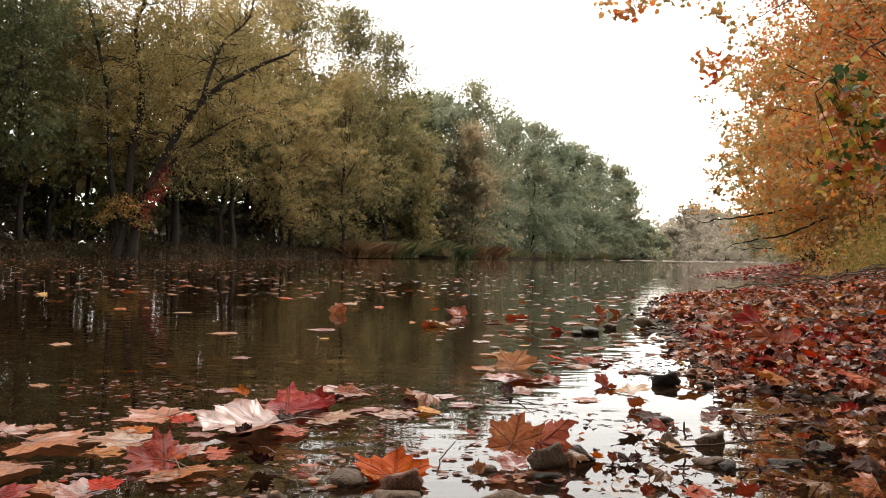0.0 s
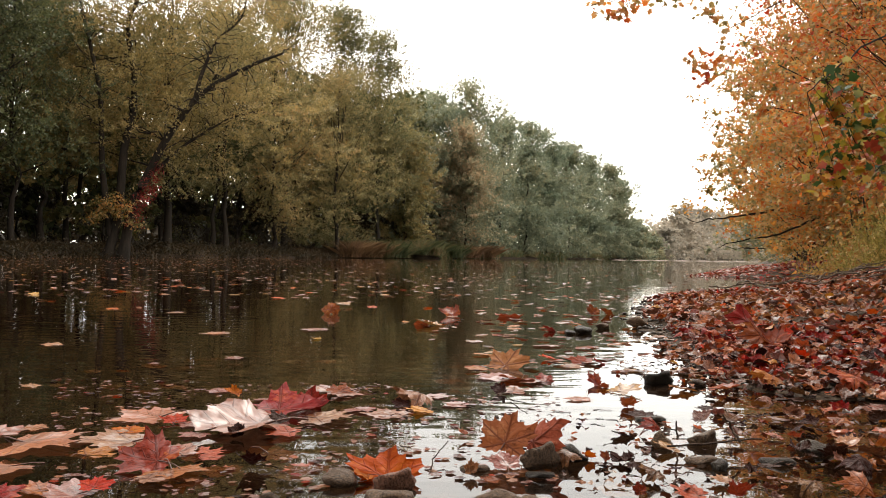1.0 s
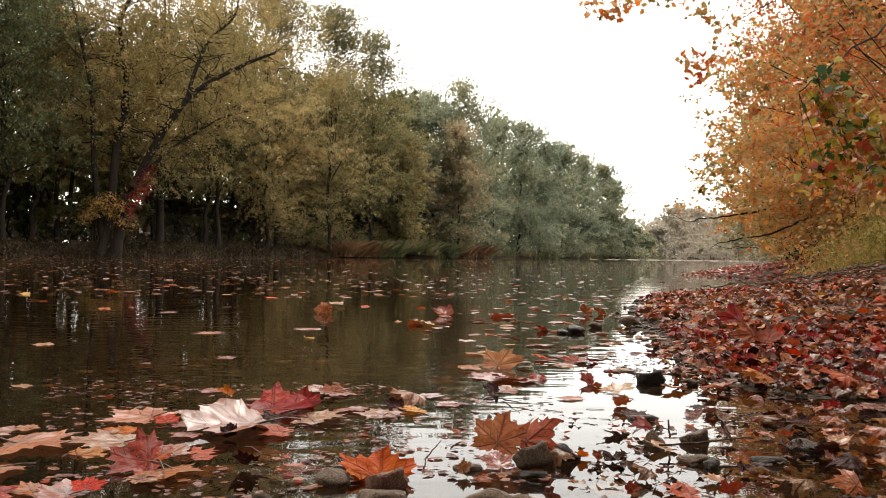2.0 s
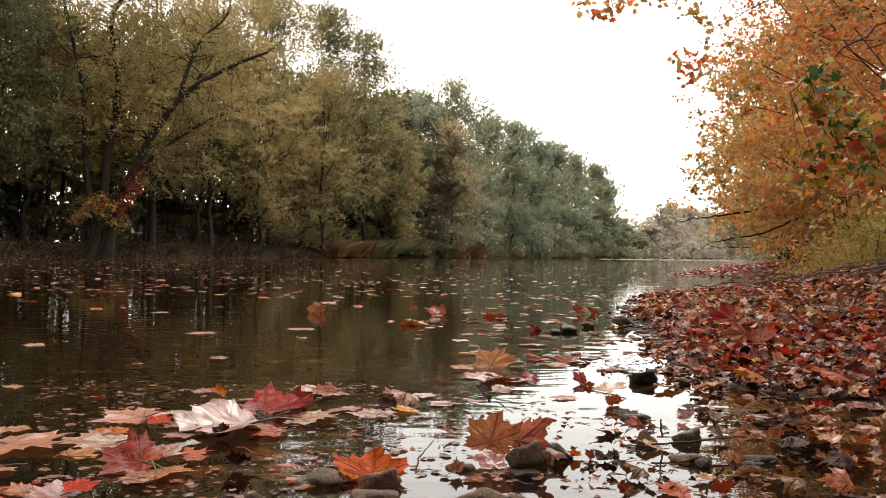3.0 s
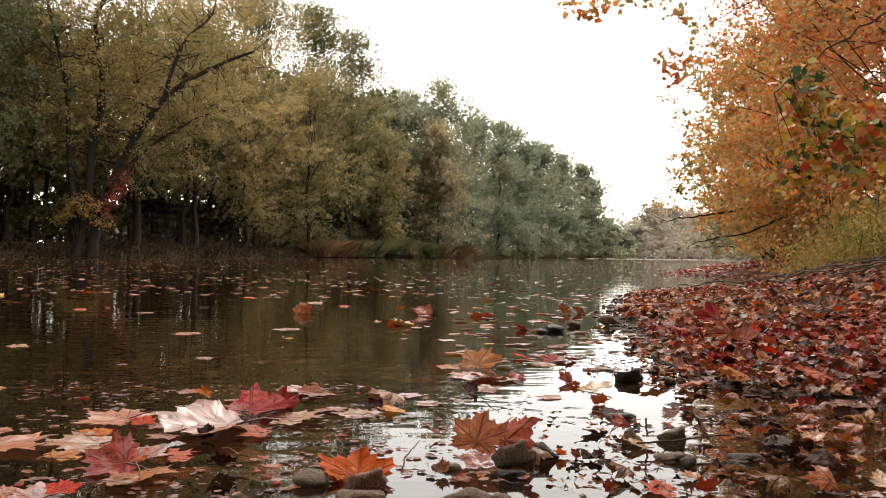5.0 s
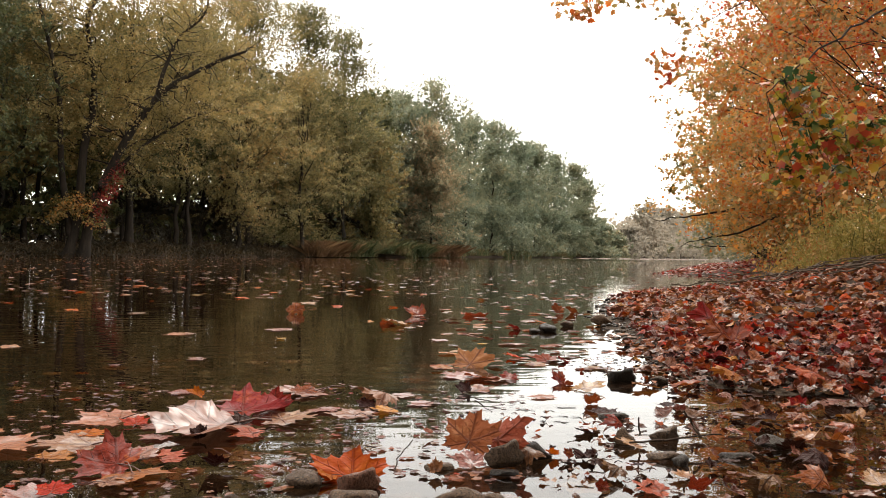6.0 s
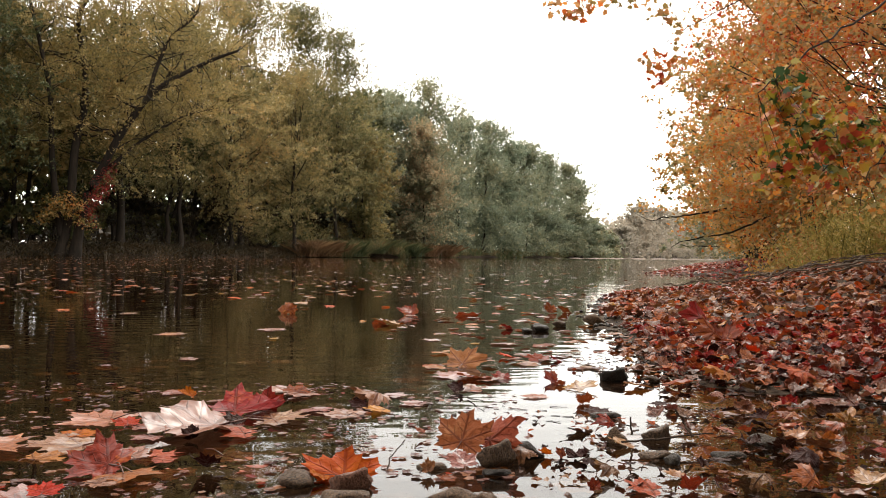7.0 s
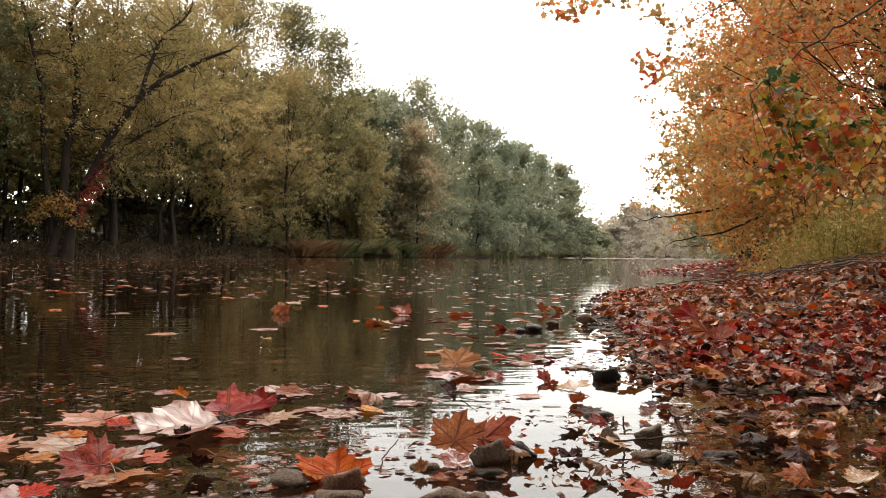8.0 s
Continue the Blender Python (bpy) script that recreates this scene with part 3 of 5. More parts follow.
# ---- far bank: the front row of trees
def far_tree(t, back, height, radius, mat, leaves, label, **more):
    x, y = far_bank(t, back)
    return tree(x, y, land_z(x, y), height, radius, mat, leaves, label, **more)


far_tree(-17, 3, 21.5, 6.4, GREEN, 40000, "dark green riverside maple with a dense crown", base=0.2, leaf=0.126, clumps=130, core=0.18, per=40)
far_tree(-9.5, 2, 22.7, 6.2, GREEN, 40000, "tall olive green maple on the far bank", base=0.2, leaf=0.126, clumps=130, core=0.18, per=40)
far_tree(-5, 4, 21.6, 6.0, GREEN, 40000, "shaded dark green tree beside a leaning maple", base=0.2, leaf=0.126, clumps=130, core=0.18, per=40)
far_tree(2.5, 8, 24, 6.0, OLIVE, 38000, "tall olive tree close behind the golden maple", base=0.3, leaf=0.126, clumps=110, core=0.18, per=40)
far_tree(8, 3.5, 23.8, 5.5, OLIVE, 40000, "olive and gold maple at the water's edge", trunk_r=0.3, base=0.2, leaf=0.126, clumps=80, per=40)
far_tree(13.5, 2.5, 21.6, 5.2, YELLOWED, 40000, "olive green maple with yellowing outer leaves", fork=2, base=0.2, leaf=0.126, clumps=80, per=40)
far_tree(19.5, 2.0, 18.4, 5.0, YELLOWED, 40000, "low spreading maple with olive yellow foliage", base=0.12, leaf=0.126, clumps=80, per=40)
far_tree(24.5, 4.5, 28.8, 5.0, OLIVE, 58000, "tall slender tree with thin olive foliage", base=0.3, leaf=0.126, clumps=85, core=0.2, spread=0.048, twig=0.034, per=40)
far_tree(28.5, 1.2, 19.2, 5.4, YELLOWED, 40000, "rounded maple with drooping olive yellow branches", base=0.1, leaf=0.126, clumps=80, per=40)
far_tree(33.5, 4, 26.6, 4.6, OLIVE, 58000, "tall olive tree with an open top", base=0.25, leaf=0.126, clumps=85, core=0.2, spread=0.048, twig=0.034, per=40)
far_tree(39, 2.5, 24.7, 4.6, OLIVE, 58000, "tall feathery tree with upright olive twigs", base=0.2, form=0.8, leaf=0.126, clumps=85, core=0.2, spread=0.048, twig=0.034, per=40)
far_tree(44.5, 2.0, 15.5, 3.9, OLIVE, 34000, "low spreading olive tree beside a rosy one", base=0.06, leaf=0.187, limbs=5, twigs=0, trunk_r=0.15, clumps=58, core=0.3, spread=0.07, twig=0.04, per=40)
# from here on the leaf colours also hold some distance haze
far_tree(54, 6, 20.5, 5.2, SILVER, 34000, "silver green tree behind a rosy one", base=0.2, leaf=0.194, limbs=5, twigs=0, trunk_r=0.15, clumps=58, core=0.3, spread=0.07, twig=0.04, per=40)
far_tree(59, 0.8, 17.4, 6.6, ROSY, 42000, "rounded tree with rosy tan outer leaves", base=0.05, form=0.5, leaf=0.185, limbs=5, twigs=0, trunk_r=0.15, clumps=58, core=0.3, spread=0.07, twig=0.04, per=40)
far_tree(61, 6.5, 21.5, 5.4, SILVER, 32000, "grey green tree behind a rounded rosy one", base=0.2, leaf=0.195, limbs=5, twigs=0, trunk_r=0.15, clumps=58, core=0.3, spread=0.07, twig=0.04, per=40)
far_tree(66, 3.0, 24.3, 6.4, SILVER, 38000, "tall silver green tree with a peaked crown", base=0.1, form=0.85, leaf=0.194, limbs=5, twigs=0, trunk_r=0.15, clumps=58, core=0.3, spread=0.07, twig=0.04, per=40)
far_tree(76, 2.5, 21.2, 6.4, SILVER, 34000, "broad grey green tree with a rounded crown", base=0.05, form=0.55, leaf=0.202, limbs=5, twigs=0, trunk_r=0.15, clumps=58, core=0.3, spread=0.07, twig=0.04, per=40)
far_tree(86, 2.0, 21.4, 6.2, SILVER, 34000, "dense grey green tree at the water's edge", base=0.05, form=0.55, leaf=0.209, limbs=5, twigs=0, trunk_r=0.15, clumps=58, core=0.3, spread=0.07, twig=0.04, per=40)
far_tree(97, 2.0, 21.4, 6.4, SILVER, 34000, "tall grey green tree in a dense row", base=0.05, form=0.55, leaf=0.216, limbs=5, twigs=0, trunk_r=0.15, clumps=58, core=0.3, spread=0.07, twig=0.04, per=40)
far_tree(109, 1.8, 21.0, 6.4, SILVER, 34000, "rounded grey green tree hanging over water", base=0.04, form=0.55, leaf=0.216, limbs=5, twigs=0, trunk_r=0.15, clumps=58, core=0.3, spread=0.07, twig=0.04, per=40)
far_tree(122, 1.5, 20.4, 6.6, SILVER, 34000, "grey green tree near the river bend", base=0.04, form=0.55, leaf=0.223, limbs=5, twigs=0, trunk_r=0.15, clumps=58, core=0.3, spread=0.07, twig=0.04, per=40)
far_tree(136, 1.0, 19.6, 6.4, SILVER, 34000, "last grey green tree before the river bend", base=0.03, form=0.55, leaf=0.230, limbs=5, twigs=0, trunk_r=0.15, clumps=58, core=0.3, spread=0.07, twig=0.04, per=40)

far_tree(144, 1.0, 17.5, 4.6, SILVER, 26000, "slim grey green tree at the end of the row", base=0.03, form=0.55, leaf=0.230, limbs=5, twigs=0, trunk_r=0.15, clumps=50, core=0.3, spread=0.07, twig=0.04, per=40)

# the leaning double maple
def leaning_maple():
    x, y = far_bank(-0.3, 0.6)
    ob = tagged(new("tree"), "golden maple with two trunks, one leaning over water", "tree", "riverside trees")
    ob.location = (x, y, land_z(x, y) - 0.1)
    m = 1 / 24.2
    right = np.array([0.92, 0.39, 0.0])
    fwd = np.array([0.2, -0.5, 0.0])
    def at(px, up, deep=0.0):
        return right * px * m + np.array([0, 0, up * m]) + fwd * deep
    lean = [at(20, -6), at(35, 95, 0.5), at(55, 135, 1), at(82, 195, 2), at(130, 270, 3), at(165, 297, 3.5), at(224, 332, 4), at(267, 350, 5)]
    upright = [at(-4, -6), at(15, 75), at(20, 185), at(35, 245, -1), at(35, 315, -1), at(20, 390, -1), at(45, 450, -1), at(40, 560, -1)]
    third = [at(130, 270, 3), at(137, 304, 3), at(161, 368, 3), at(203, 406, 3), at(215, 470, 3)]
    fourth = [at(2, 40), at(-12, 150), at(-15, 270, 2), at(-40, 380, 2), at(-60, 470, 2)]
    low = [at(60, 140, 1), at(120, 200, -1), at(190, 250, -2), at(250, 270, -3)]
    stems = [(lean, 0.36, 0.08), (upright, 0.34, 0.07), (third, 0.16, 0.04), (fourth, 0.24, 0.05), (low, 0.13, 0.03)]
    pieces, cents = [], []
    for pts, r0, r1 in stems:
        pts = np.array(pts)
        t = np.linspace(0, len(pts) - 1, 22)
        path = np.stack([np.interp(t, np.arange(len(pts)), pts[:, k]) for k in range(3)], 1)
        path[1:-1] = (path[:-2] + path[1:-1] * 2 + path[2:]) / 4
        rad = np.linspace(r0, r1, 22)
        rad[0] *= 1.6 if r0 > 0.3 else 1
        pieces.append(tube(path, rad, 9))
        ends = []
        for k in range(7, 22):
            for _ in range(4):
                d = rng.normal(size=3) * np.array([1.9, 1.9, 1.3]) + np.array([0, 0, 0.6]) - fwd * (2.4 if k < 17 else 0.4)
                e = path[k] + d
                ends.append(e)
                pieces.append(tube(bend(path[k], e, 6, 0.25, 0.14), np.linspace(min(0.07, rad[k] * 0.3), 0.008, 6), 5))
        cents += ends
    stem = child("trunk", np_mesh("trunk", *join(pieces), BARK), ob)
    cents = np.array(cents)
    extra = bough_ends(120, 8, 24, 6.2, (1.0, 0))[0]
    ends = np.concatenate([cents, extra - fwd * 4])
    sprays = spray_leaves(ends, np.clip(ends[:, 2] / 25, 0.25, 1), np.array([2.0, 0.5, 0.0]), 21, 84000, 0.122, TRI_LEAF, 40, 0.05, 0.9, 0.06, 0.042)
    child("crown", np_mesh("crown", *join(sprays), GOLD), ob)
    c = np.array([at(38 + 8 * k, 68 + 18 * k, 1 + 0.3 * k) for k in range(5)])
    child("vine", np_mesh("vine", *clump_leaves(c, np.full(5, 0.55), 900, 0.15, QUAD_LEAF, 1.2), VINE_RED), stem, "crimson creeper on the leaning trunk")
    c = np.array([at(px, up, 1.5) for px, up in ((0, 75), (24, 85), (-22, 72), (40, 62), (12, 98), (-12, 92))])
    child("low_bough", np_mesh("low_bough", *clump_leaves(c, np.full(6, 0.8), 1300, 0.17, QUAD_LEAF, 0.6), AMBER), ob, "low bough of bright amber leaves")
    roots = []
    for k in range(9):
        a = rng.uniform(-0.6, 3.6)
        d = np.array([math.cos(a), -abs(math.sin(a)) * 0.8, 0])
        s = at(rng.choice([-3, 20]), 2)
        roots.append(tube(bend(s + [0, 0, 0.3], s + d * rng.uniform(1.0, 1.9) + [0, 0, -0.9], 6, 0.12, 0.05), np.linspace(0.12, 0.03, 6), 6))
    child("roots", np_mesh("roots", *join(roots), BARK), stem, "bare roots over the mud bank")


leaning_maple()

rng = np.random.default_rng(5)


# the wood behind: a few trees built once and set out again
def wood_copies():
    kinds = [tree(0, 0, -60, 19, 4.6, OLIVE, 2700, "slim olive green tree in the wood", base=0.3, clumps=44, leaf=0.42, limbs=4, twigs=0, split=False, group="trees of the wood"),
             tree(0, 0, -60, 21, 4.4, GREEN, 2700, "slim dark green tree in the wood", base=0.35, clumps=44, leaf=0.42, limbs=4, twigs=0, split=False, group="trees of the wood"),
             tree(0, 0, -60, 17, 4.8, GOLD, 2400, "slim golden tree in the wood", base=0.3, clumps=40, leaf=0.42, limbs=4, twigs=0, split=False, group="trees of the wood"),
             tree(0, 0, -60, 8.5, 3.8, GREEN, 2000, "low dark green sapling in the wood", base=0.08, clumps=34, leaf=0.36, trunk_r=0.1, limbs=4, twigs=0, split=False, group="saplings of the wood"),
             tree(0, 0, -60, 7, 3.6, BRUSH, 1900, "low brown sapling in the wood", base=0.06, clumps=30, leaf=0.36, trunk_r=0.09, limbs=4, twigs=0, split=False, group="saplings of the wood"),
             tree(0, 0, -60, 6, 3.4, OLIVE, 1900, "low olive sapling in the wood", base=0.08, clumps=30, leaf=0.32, trunk_r=0.08, limbs=4, twigs=0, split=False, group="saplings of the wood")]
    spots = []
    for row, back in enumerate((8, 14, 22)):
        for t in np.arange(-36 - 8 * row, 66, 6.0 + 1.0 * row):
            spots.append((t + rng.uniform(-2.2, 2.2), back + rng.uniform(-1.5, 1.5), (0, 1, 2), (0.45, 0.4, 0.15)))
    for row, back in enumerate((7, 14)):
        for t in np.arange(-36 - 10 * row, 70, 4.4 + 0.4 * row):
            spots.append((t + rng.uniform(-1.8, 1.8), back + rng.uniform(-2, 2), (3, 4, 5), (0.4, 0.35, 0.25)))
    used = set()
    for t, back, which, odds in spots:
        x, y = far_bank(t, back)
        k = int(rng.choice(which, p=odds))
        m = Matrix.LocRotScale((x, y, land_z(x, y)), Euler((0, 0, rng.uniform(0, 6.28))), None)
        if k in used:
            copy_thing(kinds[k], m)
        else:
            kinds[k].matrix_basis = m
            used.add(k)


wood_copies()


rng = np.random.default_rng(8)


def deep_wood(n, back, high, lo, hi, power, mat, label, t0=-75, t1=150, gaps=0.9):
    """Foliage deep in the wood, past counting."""
    t, back, up = rng.uniform(t0, t1, n), back + rng.normal(size=n) * 2.5, lo + rng.uniform(0, 1, n) ** power * (hi - lo)
    up = up * (0.8 + 0.2 * np.sin(t * 0.7) * np.sin(t * 0.23 + 1))
    # uneven, with gaps between the trees
    keep = np.array([noise.noise((a * 0.16, b * 0.16, back[0])) for a, b in zip(t, up)]) > -gaps
    t, back, up = t[keep], back[keep], up[keep]
    n = len(t)
    p = BANK[None] + ALONG[None] * t[:, None] + ACROSS[None] * back[:, None]
    places = np.stack([p[:, 0], p[:, 1], 0.9 + up], 1)
    me = np_mesh("woodland_foliage", *scatter(QUAD_LEAF, places, rng.normal(size=(n, 3)), high * rng.uniform(0.6, 1.3, n)), mat)
    tagged(new("woodland_foliage", me), label, "thicket", kind="stuff")


# the brown thicket also supplies the dark between the trunks by its colour
deep_wood(26000, 33, 1.0, -0.5, 6.5, 1.5, BRUSH, "dense brown thicket filling the shade deep in the wood", gaps=0.42)
deep_wood(14000, 37, 1.0, 4, 18, 0.9, GREEN, "dark green tree tops deep in the wood", gaps=0.05)
deep_wood(20000, 17, 0.6, 6, 25, 0.75, GREEN, "dark green tree tops behind the front trees", -52, 6, 0.1)
deep_wood(15000, 17, 0.6, 6, 20, 0.75, OLIVE, "olive tree tops behind the golden maple", 0, 43, 0.05)
deep_wood(20000, 11, 0.85, -0.5, 17.5, 0.85, SILVER, "grey green foliage behind the front trees", 44, 142)
deep_wood(8000, 6, 0.7, -0.6, 7, 1.0, SILVER, "low grey green growth at the river bend", 132, 205)

# woods in the haze-pale leaf colour, in place of real mist
deep_wood(11000, 5, 1.6, -0.5, 13, 1.0, MISTY, "hazy woods far up the river", 205, 640)

# pale trees far up the river, the haze put into their leaf colour
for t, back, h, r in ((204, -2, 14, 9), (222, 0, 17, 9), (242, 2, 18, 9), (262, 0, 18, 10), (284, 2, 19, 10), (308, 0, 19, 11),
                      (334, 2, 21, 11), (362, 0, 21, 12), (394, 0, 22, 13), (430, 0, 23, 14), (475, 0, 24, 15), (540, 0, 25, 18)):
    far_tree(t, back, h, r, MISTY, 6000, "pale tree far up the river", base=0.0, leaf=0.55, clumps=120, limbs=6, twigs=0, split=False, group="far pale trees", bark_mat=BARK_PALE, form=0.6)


far_tree(152, -1, 10, 6.5, SILVER, 12000, "low grey green tree at the river bend", base=0.0, form=0.5, core=0.25, leaf=0.36, clumps=120, limbs=6, twigs=0)
far_tree(166, -2, 8, 6.5, ROSY, 10000, "low tan tree at the river bend", base=0.0, form=0.5, core=0.25, leaf=0.36, clumps=120, limbs=6, twigs=0)
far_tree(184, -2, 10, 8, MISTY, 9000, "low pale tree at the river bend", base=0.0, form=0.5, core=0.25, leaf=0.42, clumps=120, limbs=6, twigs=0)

rng = np.random.default_rng(6)


# undergrowth and grass along the far bank
def tufts(name, places, count, height, wide, mat, label, category, kind="stuff", spread=0.4, group="", sway=0.45):
    """Grass or brush: bent blades in tufts."""
    places = np.asarray(places)
    pick = rng.integers(0, len(places), count)
    root = places[pick] + rng.normal(size=(count, 3)) * np.array([spread, spread, 0.02])
    h = height * rng.uniform(0.4, 1.2, count)[:, None]
    lean = rng.normal(size=(count, 3)) * np.array([sway, sway, 0])
    a = rng.uniform(0, 3.14, count)
    side = np.stack([np.cos(a), np.sin(a), np.zeros(count)], 1) * wide
    mid = root + h * (lean * 0.35 + [0, 0, 0.6])
    tip = root + h * (lean + [0, 0, 1.0])
    verts = np.stack([root - side, root + side, mid + side * 0.8, tip, mid - side * 0.8], 1).reshape(-1, 3)
    me = np_mesh(name, verts, np.arange(count * 5).reshape(-1, 5), mat, False)
    return tagged(new(name, me), label, category, group, kind)


def bank_places(t0, t1, n, b0, b1):
    out = []
    for _ in range(n):
        x, y = far_bank(rng.uniform(t0, t1), rng.uniform(b0, b1))
        out.append((x, y, land_z(x, y) - 0.05))
    return out


tufts("bank_grass", bank_places(32, 62, 60, 0.0, 1.6), 11000, 1.4, 0.025, GRASS, "yellow green grass hanging over the mud bank", "grass")
for t, back, wide in ((30.5, 0.2, 0.7), (33, 0.1, 0.7), (36, 0.0, 0.7), (39.5, 0.1, 0.8), (43.5, 0.0, 0.9), (48, 0.1, 0.9), (53, -0.1, 0.9), (58, 0.0, 1.0), (64, -0.1, 1.0)):
    x, y = far_bank(t, back)
    dry = t < 35 or t > 57
    q = [(x + rng.normal() * wide * 0.6, y + rng.normal() * wide, max(0.0, land_z(x, y)) + 0.1) for _ in range(14)]
    tufts("grass_hummock", q, 1500, 1.5, 0.03, DRY_GRASS if dry else GRASS, ("dry brown" if dry else "dull green") + " hummock of drooping grass on the bank", "grass", "", 0.35, "grass hummocks", 0.9)
tufts("bank_grass", bank_places(62, 140, 200, 0.2, 2.0), 9000, 0.9, 0.035, GRASS, "dull green grass along the far bank", "grass")
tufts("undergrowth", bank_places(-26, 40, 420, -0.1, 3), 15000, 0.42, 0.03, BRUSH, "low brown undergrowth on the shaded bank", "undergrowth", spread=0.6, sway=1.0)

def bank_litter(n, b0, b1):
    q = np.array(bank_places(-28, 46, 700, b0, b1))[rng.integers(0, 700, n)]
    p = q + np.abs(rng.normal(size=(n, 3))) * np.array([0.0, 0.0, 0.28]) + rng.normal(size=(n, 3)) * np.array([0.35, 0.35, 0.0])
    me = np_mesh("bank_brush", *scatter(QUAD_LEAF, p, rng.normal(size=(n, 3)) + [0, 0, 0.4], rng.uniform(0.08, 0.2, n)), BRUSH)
    tagged(new("bank_brush", me), "dead leaves and shade-dark brush along the bank", "undergrowth", kind="stuff")


# dark brush covers the light mud strip, shade included in its brown
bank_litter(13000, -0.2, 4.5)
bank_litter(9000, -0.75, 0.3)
for t, back, h, r in ((-5, 8, 6, 3.0), (-2.5, 12, 6.5, 3.2), (1.5, 10, 5.5, 3.0), (-14, 3, 2.6, 2.2), (-8, 5, 3, 2.4), (4, 6, 3.2, 2.4), (10.5, 5, 2.6, 2.2), (17, 4, 3.0, 2.4), (22, 3, 2.6, 2.2), (27, 3.5, 3.2, 2.4),
                      (31, 2.5, 2.6, 2.0), (35, 2.5, 2.6, 2.0), (41, 4, 3, 2.3), (50, 4, 3, 2.5), (62, 2, 3.4, 2.6), (72, 1.5, 3.2, 2.8), (82, 1.2, 3, 2.8), (92, 1.2, 3, 2.8), (104, 1, 3, 2.8), (116, 1, 3, 2.8), (130, 0.8, 3, 2.8), (142, 0.5, 3.5, 3), (149, 0, 3.5, 3.5), (156, 0, 3.5, 3.5), (163, 0, 3.5, 3.5)):
    x, y = far_bank(t, back)
    ob = tagged(new("shrub"), "low dull green shrub on the far bank", "shrub", "bank shrubs")
    ob.location = (x, y, land_z(x, y) - 0.1)
    c, q = crown_clumps(16, 0.3, h, r, (0, 0), 0.45, 0.85)
    stems = [tube(bend((rng.normal() * 0.15, rng.normal() * 0.15, -0.1), e, 5, 0.1, 0.05), np.linspace(0.035, 0.008, 5), 5) for e in c]
    tagged(child("stem_mass", np_mesh("stem_mass", *join(stems), BARK), ob), kind="stuff")
    # shrubs under the near wood take the brown that is darkened for shade
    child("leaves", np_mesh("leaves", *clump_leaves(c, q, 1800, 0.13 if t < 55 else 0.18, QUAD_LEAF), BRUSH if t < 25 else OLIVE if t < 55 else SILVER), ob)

# ---- right bank
# the farthest, pale shrubs carry distance haze in their leaf colour
for x, y, h, r, mat, word in ((8.5, 17.2, 3.8, 2.2, AMBER, "amber"), (10.6, 20.8, 3.6, 2.2, RUST, "rusty"), (9.0, 12.4, 3.4, 1.7, AMBER, "amber"), (10.4, 15.5, 3.6, 1.9, AMBER, "amber"), (10.2, 10.6, 3.2, 1.8, AMBER, "amber"), (10.6, 25.0, 2.8, 1.8, AMBER, "amber"), (12.3, 29.5, 2.2, 1.6, AMBER, "amber"), (14.6, 35.0, 2.6, 2.0, BRUSH, "dark brown"), (17.4, 43.0, 2.8, 2.2, AMBER, "amber"),
                              (21.4, 52.0, 3.2, 2.6, ROSY, "tan"), (27.0, 67.0, 3.6, 3.2, ROSY, "tan"), (33.0, 82.0, 4.0, 3.6, ROSY, "tan"), (43.0, 108.0, 5.0, 5.0, MISTY, "pale"), (60.0, 155.0, 6.0, 7.0, MISTY, "pale")):
    ob = tagged(new("shrub"), word + " shrub at the foot of the bank", "shrub", "bank shrubs")
    ob.location = (x, y, land_z(x, y) - 0.1)
    c, q = crown_clumps(22, 0.2, h, r, (0, 0), 0.12 * h + 0.15, 0.2 * h + 0.2)
    stems = [tube(bend((rng.normal() * 0.3, rng.normal() * 0.3, -0.1), e, 6, 0.15, 0.12), np.linspace(0.016, 0.005, 6), 5) for e in c[::2]]
    tagged(child("stem_mass", np_mesh("stem_mass", *join(stems), BARK), ob), kind="stuff")
    child("leaves", np_mesh("leaves", *clump_leaves(c, q, 3000, 0.08 + 0.0018 * y, QUAD_LEAF, 0.7, 0.1), mat), ob)
tree(7.8, 9.6, land_z(7.8, 9.6), 12, 3.7, RUST, 31000, "rust orange sycamore reaching over the shore", base=0.2, trunk_r=0.24, lean=(-1.0, 0.3), clumps=300, leaf=0.056,
     shape=SMALL_LOBED, core=0.0, group="orange bank trees", limbs=4, twigs=2, limb_r=0.05, per=9, twig=0.04, spread=0.03, droop=0.4)
tree(9.2, 14.5, land_z(9.2, 14.5), 12.5, 3.7, RUST, 55800, "orange sycamore with a wide leafy crown", base=0.1, trunk_r=0.22, lean=(-1.0, 0), clumps=260, leaf=0.08,
     core=0.0, group="orange bank trees", limbs=4, twigs=1, limb_r=0.06, per=12, twig=0.04, spread=0.04, droop=0.5)
tree(10.7, 22.5, land_z(10.7, 22.5), 7.2, 3.4, AMBER, 32000, "low amber tree leaning far over the water", base=0.08, trunk_r=0.2, lean=(-0.6, 0), clumps=170, leaf=0.1,
     core=0.05, group="orange bank trees", limb_r=0.12, limbs=5, per=12, spread=0.05, twig=0.05, form=0.7)
tree(12.4, 21.0, land_z(12.4, 21.0), 12.5, 4.2, AMBER, 24180, "amber tree with low branches over water", base=0.05, trunk_r=0.2, lean=(-1.0, 0), clumps=160, leaf=0.12,
     core=0.1, group="orange bank trees", limb_r=0.2, per=14, spread=0.045)
